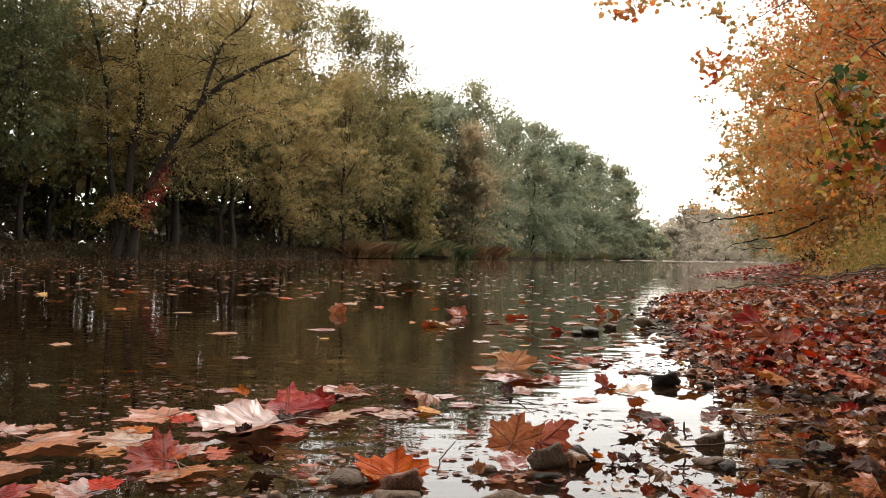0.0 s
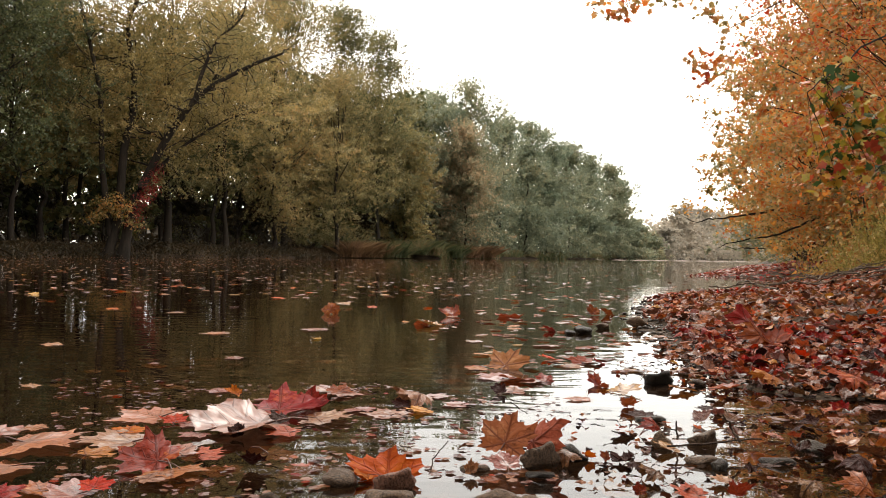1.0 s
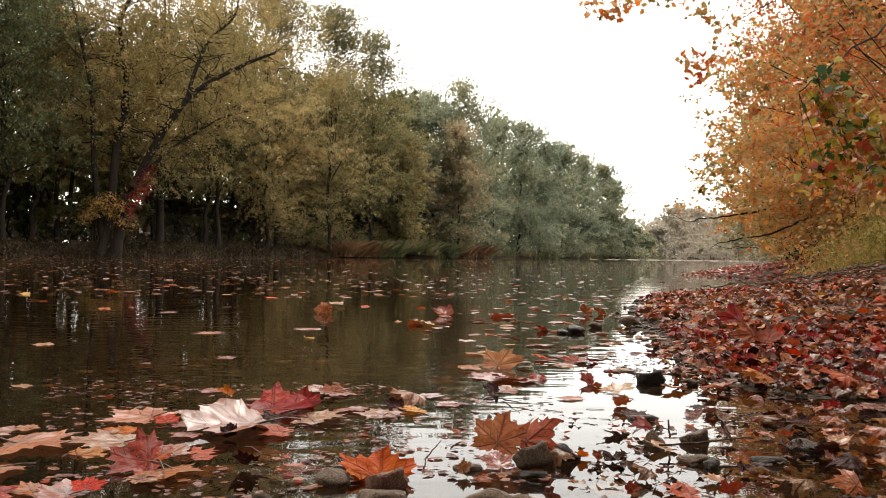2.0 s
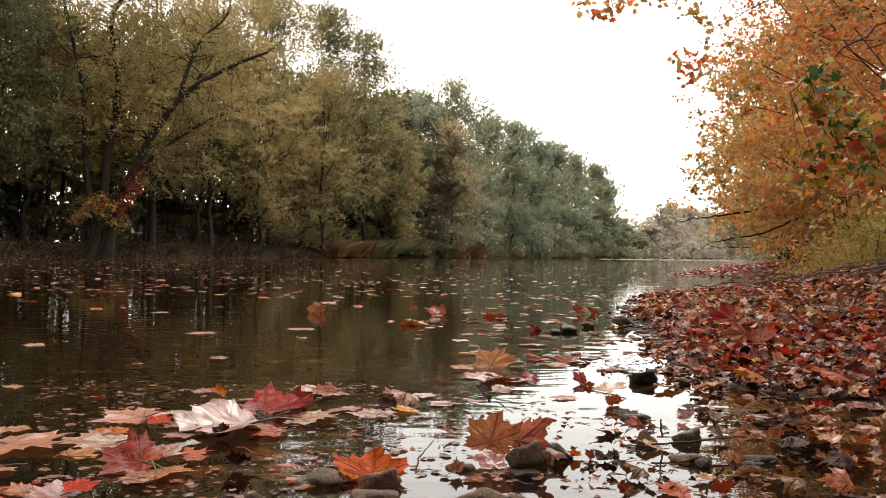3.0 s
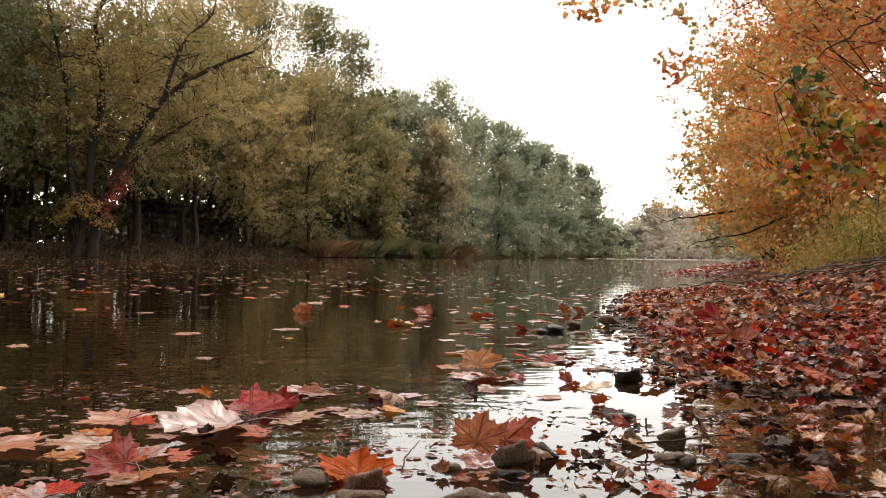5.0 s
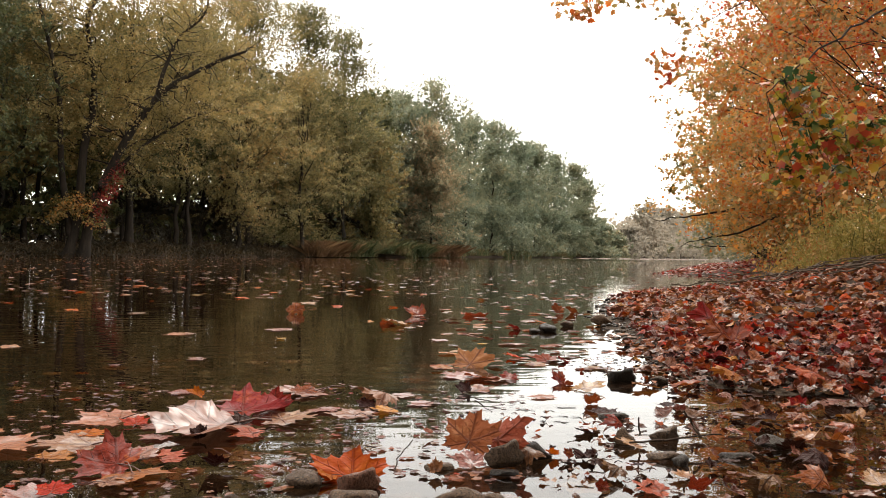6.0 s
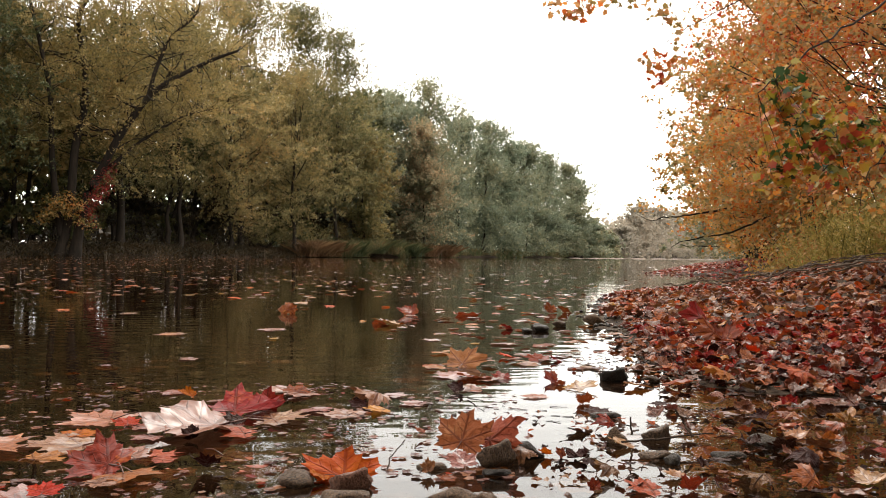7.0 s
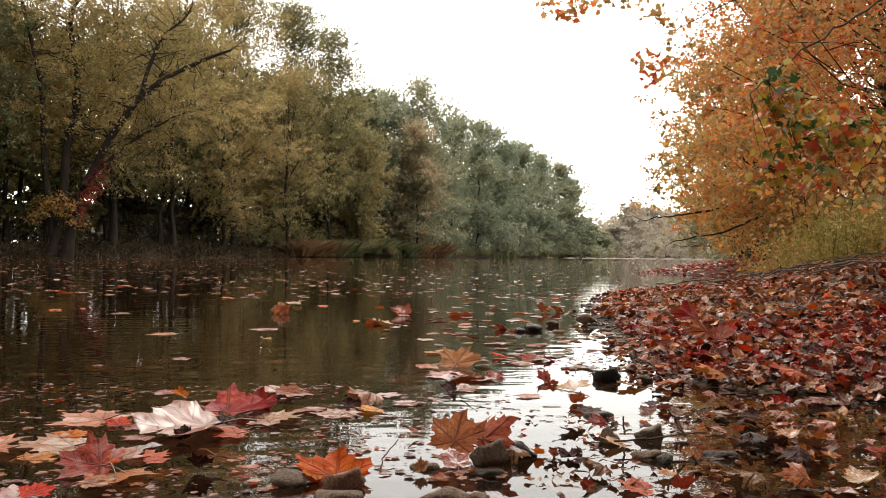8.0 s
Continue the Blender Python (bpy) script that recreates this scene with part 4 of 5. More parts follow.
tree(13.8, 27.5, land_z(13.8, 27.5), 11, 4.4, AMBER, 20460, "amber tree leaning from the bank", base=0.03, trunk_r=0.24, lean=(-1.6, 0), clumps=140, leaf=0.13,
     group="orange bank trees", limb_r=0.2, per=14, spread=0.05)
tree(12.6, 13.5, land_z(12.6, 13.5), 11, 4.4, AMBER, 12090, "amber tree standing back from the bank", base=0.05, trunk_r=0.2, clumps=105, leaf=0.15, group="orange bank trees")
tree(16.0, 20.5, land_z(16.0, 20.5), 12, 4.8, RUST, 12090, "rust tree standing back from the bank", base=0.05, trunk_r=0.2, clumps=105, leaf=0.18, group="orange bank trees")
tree(16.6, 40.0, land_z(16.6, 40.0), 10, 5.0, AMBER, 9000, "yellow brown tree beyond the amber trees", base=0.04, trunk_r=0.22, lean=(-1.6, 0), clumps=120, leaf=0.2, group="orange bank trees")
tree(23.0, 58.0, land_z(23.0, 58.0), 11, 5.5, ROSY, 9000, "tan tree along the leafy bank", base=0.03, trunk_r=0.25, lean=(-1.5, 0), clumps=120, leaf=0.24, group="orange bank trees")
tree(34.0, 88.0, land_z(34.0, 88.0), 13, 6.5, ROSY, 8000, "pale tan tree along the leafy bank", base=0.03, trunk_r=0.25, clumps=120, leaf=0.3, group="orange bank trees")
# two last trees, paled by colour for the haze
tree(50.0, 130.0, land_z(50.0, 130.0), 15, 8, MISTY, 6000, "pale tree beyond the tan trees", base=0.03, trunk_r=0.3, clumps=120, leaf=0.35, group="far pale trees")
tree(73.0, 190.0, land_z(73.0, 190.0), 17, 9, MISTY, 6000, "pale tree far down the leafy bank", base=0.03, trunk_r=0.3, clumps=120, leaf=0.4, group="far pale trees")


def bough(points, r0, spots, spread, count, size, mat, label, droop=0.0, host=None):
    """A long bough of the near tree with leaves hanging at some places along it."""
    ob = tagged(new("bough"), label, "branch", "overhanging boughs")
    pts = np.array(points, float)
    t = np.linspace(0, len(pts) - 1, 5 * len(pts))
    path = np.stack([np.interp(t, np.arange(len(pts)), pts[:, k]) for k in range(3)], 1)
    path[1:-1] = (path[:-2] + 2 * path[1:-1] + path[2:]) / 4 + rng.normal(size=(len(path) - 2, 3)) * 0.012
    pieces = [tube(path, np.linspace(r0, 0.004, len(path)), 6)]
    spots = np.array(spots, float)
    for c in spots:
        k = int(np.argmin(np.linalg.norm(path - c, axis=1)))
        pieces.append(tube(bend(path[k], c, 5, 0.02, 0.01), np.linspace(0.002, 0.0015, 5), 5))
        for _ in range(3):
            pieces.append(tube(bend(c, c + rng.normal(size=3) * spread * 0.8, 4, 0, 0.008), np.linspace(0.004, 0.0015, 4), 4))
    child("branch", np_mesh("branch", *join(pieces), BARK), ob)
    pick = spots[rng.integers(0, len(spots), count)]
    p = pick + rng.normal(size=(count, 3)) * spread * np.array([1, 1, 0.8]) - np.array([0, 0, droop])
    nrm = rng.normal(size=(count, 3)) * 0.75 + np.array([-0.1, -0.25, 0.5])
    child("leaves", np_mesh("leaves", *scatter(LOBED_LEAF, p, nrm, size * rng.uniform(0.65, 1.25, count)), mat), ob)
    return ob


bough([(6.6, 8.7, 4.3), (4.4, 8.9, 3.75), (2.9, 9.0, 3.4), (1.9, 9.0, 3.24), (1.4, 9.0, 3.2)], 0.018,
      [(1.42, 9.0, 3.16), (1.55, 9.0, 3.1), (1.68, 9.0, 3.07), (1.75, 9.0, 3.16), (2.05, 9.0, 3.2), (2.3, 9.0, 3.2), (2.55, 9.0, 3.1), (2.7, 9.0, 3.02)], 0.07, 110, 0.085, RUST,
      "thin bough of rusty leaves hanging over the river")
bough([(6.6, 8.7, 3.9), (4.6, 7.6, 3.0), (3.6, 6.9, 2.4), (2.9, 6.5, 1.95), (2.6, 6.4, 1.7)], 0.014,
      [(2.79, 6.5, 1.82), (2.89, 6.5, 1.7), (2.85, 6.5, 1.58), (3.03, 6.5, 1.6), (3.18, 6.5, 1.5), (2.98, 6.5, 1.4), (3.13, 6.5, 1.34), (3.28, 6.5, 1.38), (3.43, 6.5, 1.36),
       (2.83, 6.5, 1.2), (2.75, 6.5, 1.08), (2.88, 6.5, 1.05), (3.18, 6.5, 1.12), (3.33, 6.5, 1.2), (3.01, 6.5, 1.24), (3.48, 6.5, 1.5)], 0.085, 500, 0.085, FRESH,
      "leafy bough with dark green and yellow leaves")
bough([(6.8, 8.7, 3.0), (5.2, 8.0, 2.3), (4.4, 7.6, 1.6), (4.0, 7.4, 1.15)], 0.02, [(4.35, 7.5, 1.3), (4.1, 7.5, 1.05), (3.95, 7.4, 0.95), (4.3, 7.5, 1.0), (4.2, 7.5, 1.5)], 0.14, 150, 0.065, AMBER,
      "low bough of yellow leaves above the weeds")
bough([(6.6, 8.7, 4.6), (4.4, 8.8, 3.6), (3.1, 8.8, 3.05), (2.6, 8.8, 2.72)], 0.012, [(2.6, 8.8, 2.6), (2.45, 8.8, 2.45), (2.35, 8.8, 2.5), (2.75, 8.8, 2.55), (2.5, 8.8, 2.3)], 0.09, 80, 0.075, RUST,
      "drooping twig with small rusty leaves")


bough([(9.4, 22.6, 2.0), (8.4, 23.0, 1.75), (7.4, 23.2, 1.58), (6.75, 23.3, 1.5), (6.4, 23.2, 1.4), (5.95, 23.2, 1.64)], 0.04,
      [(7.9, 23.0, 1.9), (7.2, 23.1, 1.85), (6.5, 23.1, 1.8), (6.1, 23.1, 1.85)], 0.2, 120, 0.11, AMBER, "dark low bough arching over the water")
bough([(9.6, 22.6, 1.6), (8.6, 23.0, 1.1), (7.75, 23.1, 0.95), (7.2, 23.1, 0.83), (6.95, 23.1, 0.66)], 0.035,
      [(8.4, 23.0, 1.3), (7.9, 23.1, 1.15), (7.4, 23.1, 1.2)], 0.22, 90, 0.11, AMBER, "dark bare bough drooping towards the water")


rng = np.random.default_rng(9)


def thicket(x, y, w, h, count, label):
    """Weeds: thin stalks with narrow leaves."""
    ob = tagged(new("weed_thicket"), label, "weeds", "bank weeds")
    z = land_z(x, y)
    ob.location = (x, y, z - 0.05)
    stalks, spots, ways = [], [], []
    for _ in range(count):
        px, py = rng.normal() * w * 0.45, rng.normal() * w * 0.45
        g = land_z(x + px, y + py) - z
        e = np.array([px + rng.normal() * 0.2 - 0.1, py + rng.normal() * 0.15, g + h * rng.uniform(0.5, 1.1)])
        p = bend((px, py, g), e, 5, 0.05, 0.02)
        stalks.append(tube(p, np.linspace(0.006, 0.002, 5), 4))
        for _ in range(34):
            k = rng.uniform(0.15, 1) ** 0.8
            spots.append(p[0] + (p[-1] - p[0]) * k + rng.normal(size=3) * 0.05)
            ways.append(rng.normal(size=3) + [0, 0, 0.3])
    tagged(child("stalk_mass", np_mesh("stalk_mass", *join(stalks), WEEDS), ob), kind="stuff")
    narrow = QUAD_LEAF * np.array([0.42, 1.0, 1.0])
    n = len(spots)
    child("leaves", np_mesh("leaves", *scatter(narrow, np.array(spots), np.array(ways), rng.uniform(0.035, 0.08, n)), WEEDS), ob)


for x, y, w, h, c in ((5.5, 9.4, 1.2, 0.7, 170), (6.4, 10.2, 1.4, 0.95, 190), (6.5, 12.2, 1.2, 0.65, 160), (7.4, 12.4, 1.6, 1.1, 200), (7.9, 15.0, 1.4, 0.9, 170), (9.2, 17.0, 1.5, 1.0, 170), (7.6, 9.5, 1.4, 1.1, 180)):
    thicket(x, y, w, h, c, "yellow green weed thicket on the bank")


# unseen trees added behind the camera, to block sky and warm the light
def trees_behind():
    kinds = [tree(6.5, -4.5, land_z(6.5, -4.5), 14, 5.2, AMBER, 5000, "amber tree on the bank behind the shore", base=0.08, leaf=0.32, clumps=120, limbs=5, twigs=0, split=False, group="trees behind the shore"),
             tree(1.5, -11, land_z(1.5, -11), 16, 5.6, OLIVE, 5000, "olive green tree on the bank behind the shore", base=0.06, leaf=0.34, clumps=120, limbs=5, twigs=0, split=False, group="trees behind the shore")]
    for k, (x, y) in enumerate(((11.5, 2.5), (-3.5, -17), (9.5, -13), (-9, -26), (3, -21), (15, -6), (-14, -38))):
        copy_thing(kinds[k % 2], Matrix.LocRotScale((x, y, land_z(x, y)), Euler((0, 0, k * 1.3)), None))


trees_behind()


# ---- fallen leaves, stones and twigs
rng = np.random.default_rng(21)
LOBES = ((0, 1.0, 46), (54, 0.94, 44), (-54, 0.94, 44), (108, 0.66, 46), (-108, 0.66, 46))


def leaf_template(seed, n, rings, curl, fold, roll, arch=0.0, crumple=0.0):
    """A maple or sycamore leaf about one unit wide, stalk at the origin, middle lobe along y: places, triangles, flat map."""
    g = np.random.default_rng(seed)
    th = np.linspace(-np.pi, np.pi, n, endpoint=False)
    deg = np.degrees(th)
    r = np.full(n, 0.36)
    for ang, length, wide in LOBES:
        d = np.abs((deg - ang - g.uniform(-4, 4) + 180) % 360 - 180) / (wide * g.uniform(0.9, 1.1))
        r = np.maximum(r, length * g.uniform(0.9, 1.08) * (1 - 0.47 * np.clip(d, 0, 1) ** 0.85) * (d < 1))
    r *= np.where(np.abs(deg) > 160, 0.7, 1.0)
    if n > 40:
        tooth = np.array([0.0, 0.05, 0.2, 0.06, -0.03, -0.06])[np.arange(n) % 6]
        r *= 1 + tooth * np.repeat(g.uniform(0.35, 1.3, n // 6), 6)
    r *= 0.56
    flat = [np.zeros((1, 2))]
    for q in rings:
        flat.append(np.stack([np.sin(th) * r * q, np.cos(th) * r * q], 1))
    flat = np.concatenate(flat)
    faces = [(0, 1 + (i + 1) % n, 1 + i) for i in range(n)]
    for k in range(len(rings) - 1):
        b = 1 + k * n
        for i in range(n):
            j = (i + 1) % n
            faces += [(b + i, b + j, b + n + j), (b + i, b + n + j, b + n + i)]
    x, y = flat[:, 0], flat[:, 1]
    rad = np.hypot(x, y)
    a = np.arctan2(x, y)
    ph = g.uniform(0, 6.28, 4)
    z = curl * 1.5 * rad ** 2 * (0.9 + 0.7 * np.cos(2 * a + ph[0]) + 0.5 * np.cos(3 * a + ph[1])) + fold * np.abs(x) * (0.6 + 0.4 * np.cos(a * 5))
    z += 0.035 * rad * np.sin(a * 7 + ph[2]) + 0.02 * np.sin(9 * x + ph[3]) * np.sin(8 * y)
    z += 0.07 * rad * np.sin(17 * x + ph[1]) * np.sin(14 * y + ph[2])
    # crease between the ribs
    z -= 0.05 * rad * np.cos(np.radians(360 / 59.0) * np.degrees(a)) * (fold > 0)
    z += crumple * rad * (np.sin(13 * x + 6 * y + ph[0]) + np.sin(9 * y - 11 * x + ph[3]) * 0.8)
    p = np.stack([x, y, z], 1)
    if arch:
        p[:, 2] -= (1 - np.cos(arch * x)) / arch - 0.12 * np.maximum(y, 0) ** 2
        p[:, 0] += np.sin(arch * x) / arch - x
    if roll:
        w = g.uniform(0, 6.28)
        d = np.array([math.cos(w), math.sin(w), 0])
        s = p @ d
        bent = np.where(s > 0, s, 0)
        k = roll
        ns, nz = np.sin(k * bent) / k, (1 - np.cos(k * bent)) / k
        p = p + np.outer(ns - bent, d)
        p[:, 2] = p[:, 2] * np.cos(k * bent) + nz
    p[:, 2] -= np.percentile(p[:, 2], 4)
    return p, np.array(faces), flat


def leaf_mesh(name, tpl, mat):
    p, f, uv = tpl
    me = np_mesh(name, p, f, mat)
    layer = me.uv_layers.new(name="UVMap")
    layer.data.foreach_set("uv", uv[f.ravel()].astype(np.float32).ravel())
    return me


FINE = {
    "flat": [leaf_template(s, 108, (0.25, 0.5, 0.75, 1.0), 0.07, 0.02, 0) for s in (1, 2, 3)],
    "cup": [leaf_template(s, 108, (0.25, 0.5, 0.75, 1.0), 0.17, 0.06, 0) for s in (4, 5, 6)],
    "roll": [leaf_template(s, 108, (0.25, 0.5, 0.75, 1.0), 0.2, 0.08, 3.2) for s in (7, 8, 9)],
    "drape": [leaf_template(s, 108, (0.25, 0.5, 0.75, 1.0), -0.12, -0.1, 0, 2.5) for s in (13, 14, 15)],
    "bowl": [leaf_template(s, 108, (0.25, 0.5, 0.75, 1.0), 0.2, 0.14, 0, 0, 0.07) for s in (19, 20, 21)],
    "crumple": [leaf_template(s, 108, (0.25, 0.5, 0.75, 1.0), 0.3, 0.14, 4.2, 0, 0.16) for s in (16, 17, 18)],
    "tent": [leaf_template(s, 108, (0.25, 0.5, 0.75, 1.0), -0.2, -0.12, 0, 2.0) for s in (10, 11, 12)],
}
for p, f, uv in FINE["flat"]:
    p[:, 2] *= 0.28
for p, f, uv in FINE["cup"] + FINE["bowl"]:
    p[:, 2] *= 0.6
COARSE = [leaf_template(20 + s, 24, (0.55, 1.0), c, f, r, 0, 0.12) for s, (c, f, r) in enumerate(
    ((0.2, 0.05, 1.5), (0.45, 0.1, 2.5), (0.25, 0.1, 4.5), (-0.45, -0.25, 0), (0.6, 0.15, 3.0), (0.15, 0, 3.5), (-0.4, -0.4, 2.0), (0.3, 0.25, 5.5)))]
THIN = [leaf_template(60 + s, 22, (1.0,), c, f, r) for s, (c, f, r) in enumerate(((0.15, 0.1, 0), (0.4, 0.15, 0), (-0.4, -0.2, 0), (0.25, 0.2, 3.0), (-0.3, -0.35, 0)))]
LYING = [leaf_template(40 + s, 24, (1.0,), c, f, r) for s, (c, f, r) in enumerate(((0.06, 0.02, 0), (0.16, 0.04, 0), (0.1, 0.03, 1.2), (0.22, 0.06, 0)))]
for p, f, uv in LYING:
    p[:, 2] *= 0.3
SMALL = [leaf_template(80 + k, 10, (1.0,), 0.1, 0.03, 0) for k in range(4)]
AFLOAT = [(p * np.array([1, 1, 0.12]), f, uv) for p, f, uv in SMALL]
MESHES = {}


def fine_mesh(form, k, colour):
    key = (form, k % 3, colour)
    if key not in MESHES:
        MESHES[key] = leaf_mesh("leaf_blade", FINE[form][k % 3], LEAF[colour])
    return MESHES[key]


STEMS = []
for s in range(3):
    pts = np.array([(0, 0, 0.004), (0.02 * (s - 1), -0.12, 0.02 + 0.02 * s), (0.05 * (s - 1), -0.24, 0.03 + 0.04 * s), (0.1 * (s - 1), -0.36, 0.02 + 0.04 * s)])
    STEMS.append(np_mesh("leaf_stem", *tube(pts, (0.009, 0.007, 0.006, 0.01), 6), STEM))
FORM_WORD = {"flat": "lying flat", "cup": "with upturned edges", "roll": "curled at one side", "tent": "arched upward", "drape": "with drooping edges", "crumple": "crumpled and torn", "bowl": "curled up"}


def leaf(x, y, size, colour, form="flat", yaw=0.0, tilt=0.0, side=0.0, lift=0.0, k=0, where="", stem=True, wide=1.0):
    """One fallen leaf, lying on the water or the shore."""
    ground = land_z(x, y)
    z = max(0.003, ground + 0.006) + lift
    if not where:
        where = "on shallow water" if ground < 0 else "on the muddy shore"
    ob = new("fallen_leaf", fine_mesh(form, k, colour))
    tagged(ob, f"{LEAF_WORD[colour]} maple leaf {FORM_WORD[form]} {where}", "leaf", "fallen leaves")
    size *= 1.03
    thick = 1.0
    if "floating" in where:
        tilt, side, thick = tilt * 0.3, side * 0.3, 0.45
    ob.matrix_basis = pose(x, y, z, tilt, side, yaw) @ Matrix.Translation((0, -0.15 * size, 0)) @ Matrix.Diagonal((size * wide, size, size * thick, 1))
    if stem:
        child("stem", STEMS[k % 3], ob, "thin reddish leaf stalk")
    return ob


# the large leaves lying in the near shallows
leaf(-0.913, 1.770, 0.240, "tan", "flat", 250, 4, 3, 0, 0)
leaf(-0.754, 1.805, 0.193, "pink", "flat", 100, 4, -3, 0, 1)
leaf(-0.795, 2.096, 0.209, "tan", "flat", 75, 4, 0, 0, 2)
leaf(-0.706, 2.030, 0.075, "orange", "cup", 20, 10, 0, 0.004, 0)
leaf(-0.767, 1.896, 0.096, "orange", "flat", 10, 3, 0, 0.006, 0)
leaf(-0.536, 1.979, 0.321, "pink", "bowl", 115, 6, -4, 0.004, 1)
leaf(-0.456, 2.193, 0.212, "red", "bowl", 310, 13, 6, 0.01, 2)
leaf(-0.416, 2.262, 0.122, "red", "bowl", 355, 52, 0, 0.012, 1)
leaf(-0.342, 2.086, 0.171, "pink", "flat", 260, 5, 3, 0.004, 0)
leaf(-0.454, 2.031, 0.068, "dark", "roll", 60, 34, 0, 0.012, 1)
leaf(-0.510, 1.875, 0.047, "dark", "roll", 20, 45, 0, 0.012, 0)
leaf(-0.416, 1.910, 0.112, "rust", "flat", 80, 3, 0, 0.005, 1)
leaf(-0.378, 2.511, 0.242, "pink", "flat", 120, 4, 0, 0, 1)
leaf(-0.373, 2.480, 0.097, "red", "cup", 40, 12, 0, 0.008, 2)
leaf(-0.670, 2.410, 0.066, "orange", "roll", 90, 16, 0, 0.006, 0)
leaf(-0.545, 2.352, 0.119, "pink", "flat", 200, 4, 0, 0, 0)
leaf(-0.484, 2.328, 0.115, "tan", "flat", 30, 4, 0, 0.003, 1)
leaf(-0.616, 1.608, 0.158, "red", "bowl", 78, 5, -21, 0.012, 0)
leaf(-0.543, 1.545, 0.146, "rust", "flat", 200, 5, 3, 0.004, 2)
leaf(-0.560, 1.497, 0.079, "pink", "flat", 300, 3, 0, 0.006, 1)
leaf(-0.607, 1.724, 0.127, "pink", "flat", 40, 4, 0, 0, 1)
leaf(-0.542, 1.717, 0.141, "rust", "flat", 310, 3, 0, -0.004, 0)
leaf(-0.405, 1.592, 0.071, "dark", "roll", 190, 32, 8, 0.016, 2)
leaf(-0.677, 1.414, 0.116, "pink", "cup", 75, 5, 0, 0, 2)
leaf(-0.635, 1.430, 0.069, "orange", "flat", 10, 14, 0, 0.012, 0)
leaf(-0.744, 1.426, 0.093, "rust", "cup", 100, 10, 0, 0, 1)
leaf(-0.775, 1.384, 0.090, "red", "flat", 310, 8, 5, 0.006, 1)
leaf(-1.002, 1.927, 0.069, "tan", "flat", 60, 3, 0, 0, 1)
leaf(-1.082, 1.873, 0.184, "pink", "flat", 30, 4, 2, 0, 2)
leaf(-0.890, 1.561, 0.167, "tan", "flat", 140, 4, 2, 0, 0)
leaf(-0.654, 2.005, 0.092, "pink", "flat", 290, 4, 0, 0, 2)
leaf(-0.613, 1.881, 0.090, "pink", "flat", 150, 3, 0, 0, 0)
leaf(-0.559, 1.933, 0.095, "pink", "cup", 60, 10, 0, 0.004, 1)
leaf(-0.736, 2.486, 0.081, "pink", "flat", 20, 3, 0, 0, 1)
leaf(-0.145, 2.341, 0.139, "pink", "tent", 120, 12, 0, 0, 0)
leaf(-0.115, 2.223, 0.091, "yellow", "cup", 100, 5, 0, 0, 2)
leaf(-0.171, 2.296, 0.067, "dark", "cup", 20, 22, 0, 0.006, 1)
leaf(-0.193, 2.170, 0.132, "pink", "flat", 20, 3, 0, 0, 2)
leaf(-0.273, 2.222, 0.113, "pink", "flat", 220, 3, 0, 0, 0)
leaf(-0.077, 2.461, 0.088, "pink", "flat", 320, 3, 0, 0, 1)
leaf(-0.018, 2.332, 0.095, "pink", "flat", 70, 3, 0, 0, 2)
leaf(-0.308, 1.622, 0.112, "rust", "flat", 60, 2, 0, -0.005, 0)
leaf(-0.240, 1.608, 0.068, "umber", "flat", 160, 2, 0, -0.005, 1)
leaf(-0.386, 1.720, 0.127, "umber", "flat", 230, 2, 0, -0.006, 2)
leaf(-0.464, 1.589, 0.104, "rust", "flat", 40, 2, 0, -0.006, 1)
leaf(-0.762, 1.702, 0.112, "rust", "flat", 330, 3, 0, -0.003, 2)
leaf(-0.479, 1.500, 0.074, "brown", "flat", 330, 3, 0, -0.004, 0)
leaf(-0.139, 1.562, 0.132, "orange", "bowl", 4, 36, 3, 0.012, 1, "draped behind a wet stone", stem=False, wide=1.25)
leaf(-0.183, 1.543, 0.063, "orange", "cup", 70, 20, 0, 0.012, 2)
leaf(-0.001, 1.911, 0.039, "rust", "roll", 70, 30, 0, 0.012, 1)
leaf(0.093, 1.737, 0.125, "umber", "bowl", 340, 52, 6, 0.045, 0, "standing beside a rock", wide=1.1)
leaf(0.174, 1.739, 0.131, "umber", "drape", 300, 44, 24, 0.03, 1, "leaning on a rock", stem=False)
leaf(0.178, 1.724, 0.064, "red", "roll", 300, 50, 0, 0.018, 2)
leaf(0.084, 1.657, 0.079, "pink", "cup", 20, 18, 0, 0.008, 0)
leaf(0.016, 1.592, 0.035, "tan", "roll", 20, 60, 0, 0.012, 2)
leaf(0.053, 1.545, 0.047, "red", "flat", 70, 4, 0, 0.002, 1)
leaf(0.171, 3.136, 0.179, "umber", "cup", 330, 30, 8, 0.02, 2)
leaf(0.113, 2.859, 0.175, "pink", "flat", 50, 3, 0, 0.0, 1)
leaf(0.188, 2.814, 0.144, "red", "cup", 150, 6, 0, 0.0, 2)
leaf(0.274, 2.820, 0.081, "red", "cup", 20, 25, 0, 0.004, 1)
leaf(0.233, 2.781, 0.114, "pink", "flat", 250, 3, 0, 0.0, 0)
leaf(0.155, 2.579, 0.122, "pink", "cup", 350, 6, 0, 0.0, 1)
leaf(0.109, 2.543, 0.062, "dark", "roll", 30, 30, 0, 0.008, 0)
leaf(0.468, 3.317, 0.124, "red", "cup", 10, 12, 0, 0.004, 0)
leaf(0.532, 3.288, 0.067, "red", "roll", 100, 30, 0, 0.004, 1)
leaf(0.353, 3.398, 0.115, "orange", "cup", 100, 10, 0, 0.002, 2)
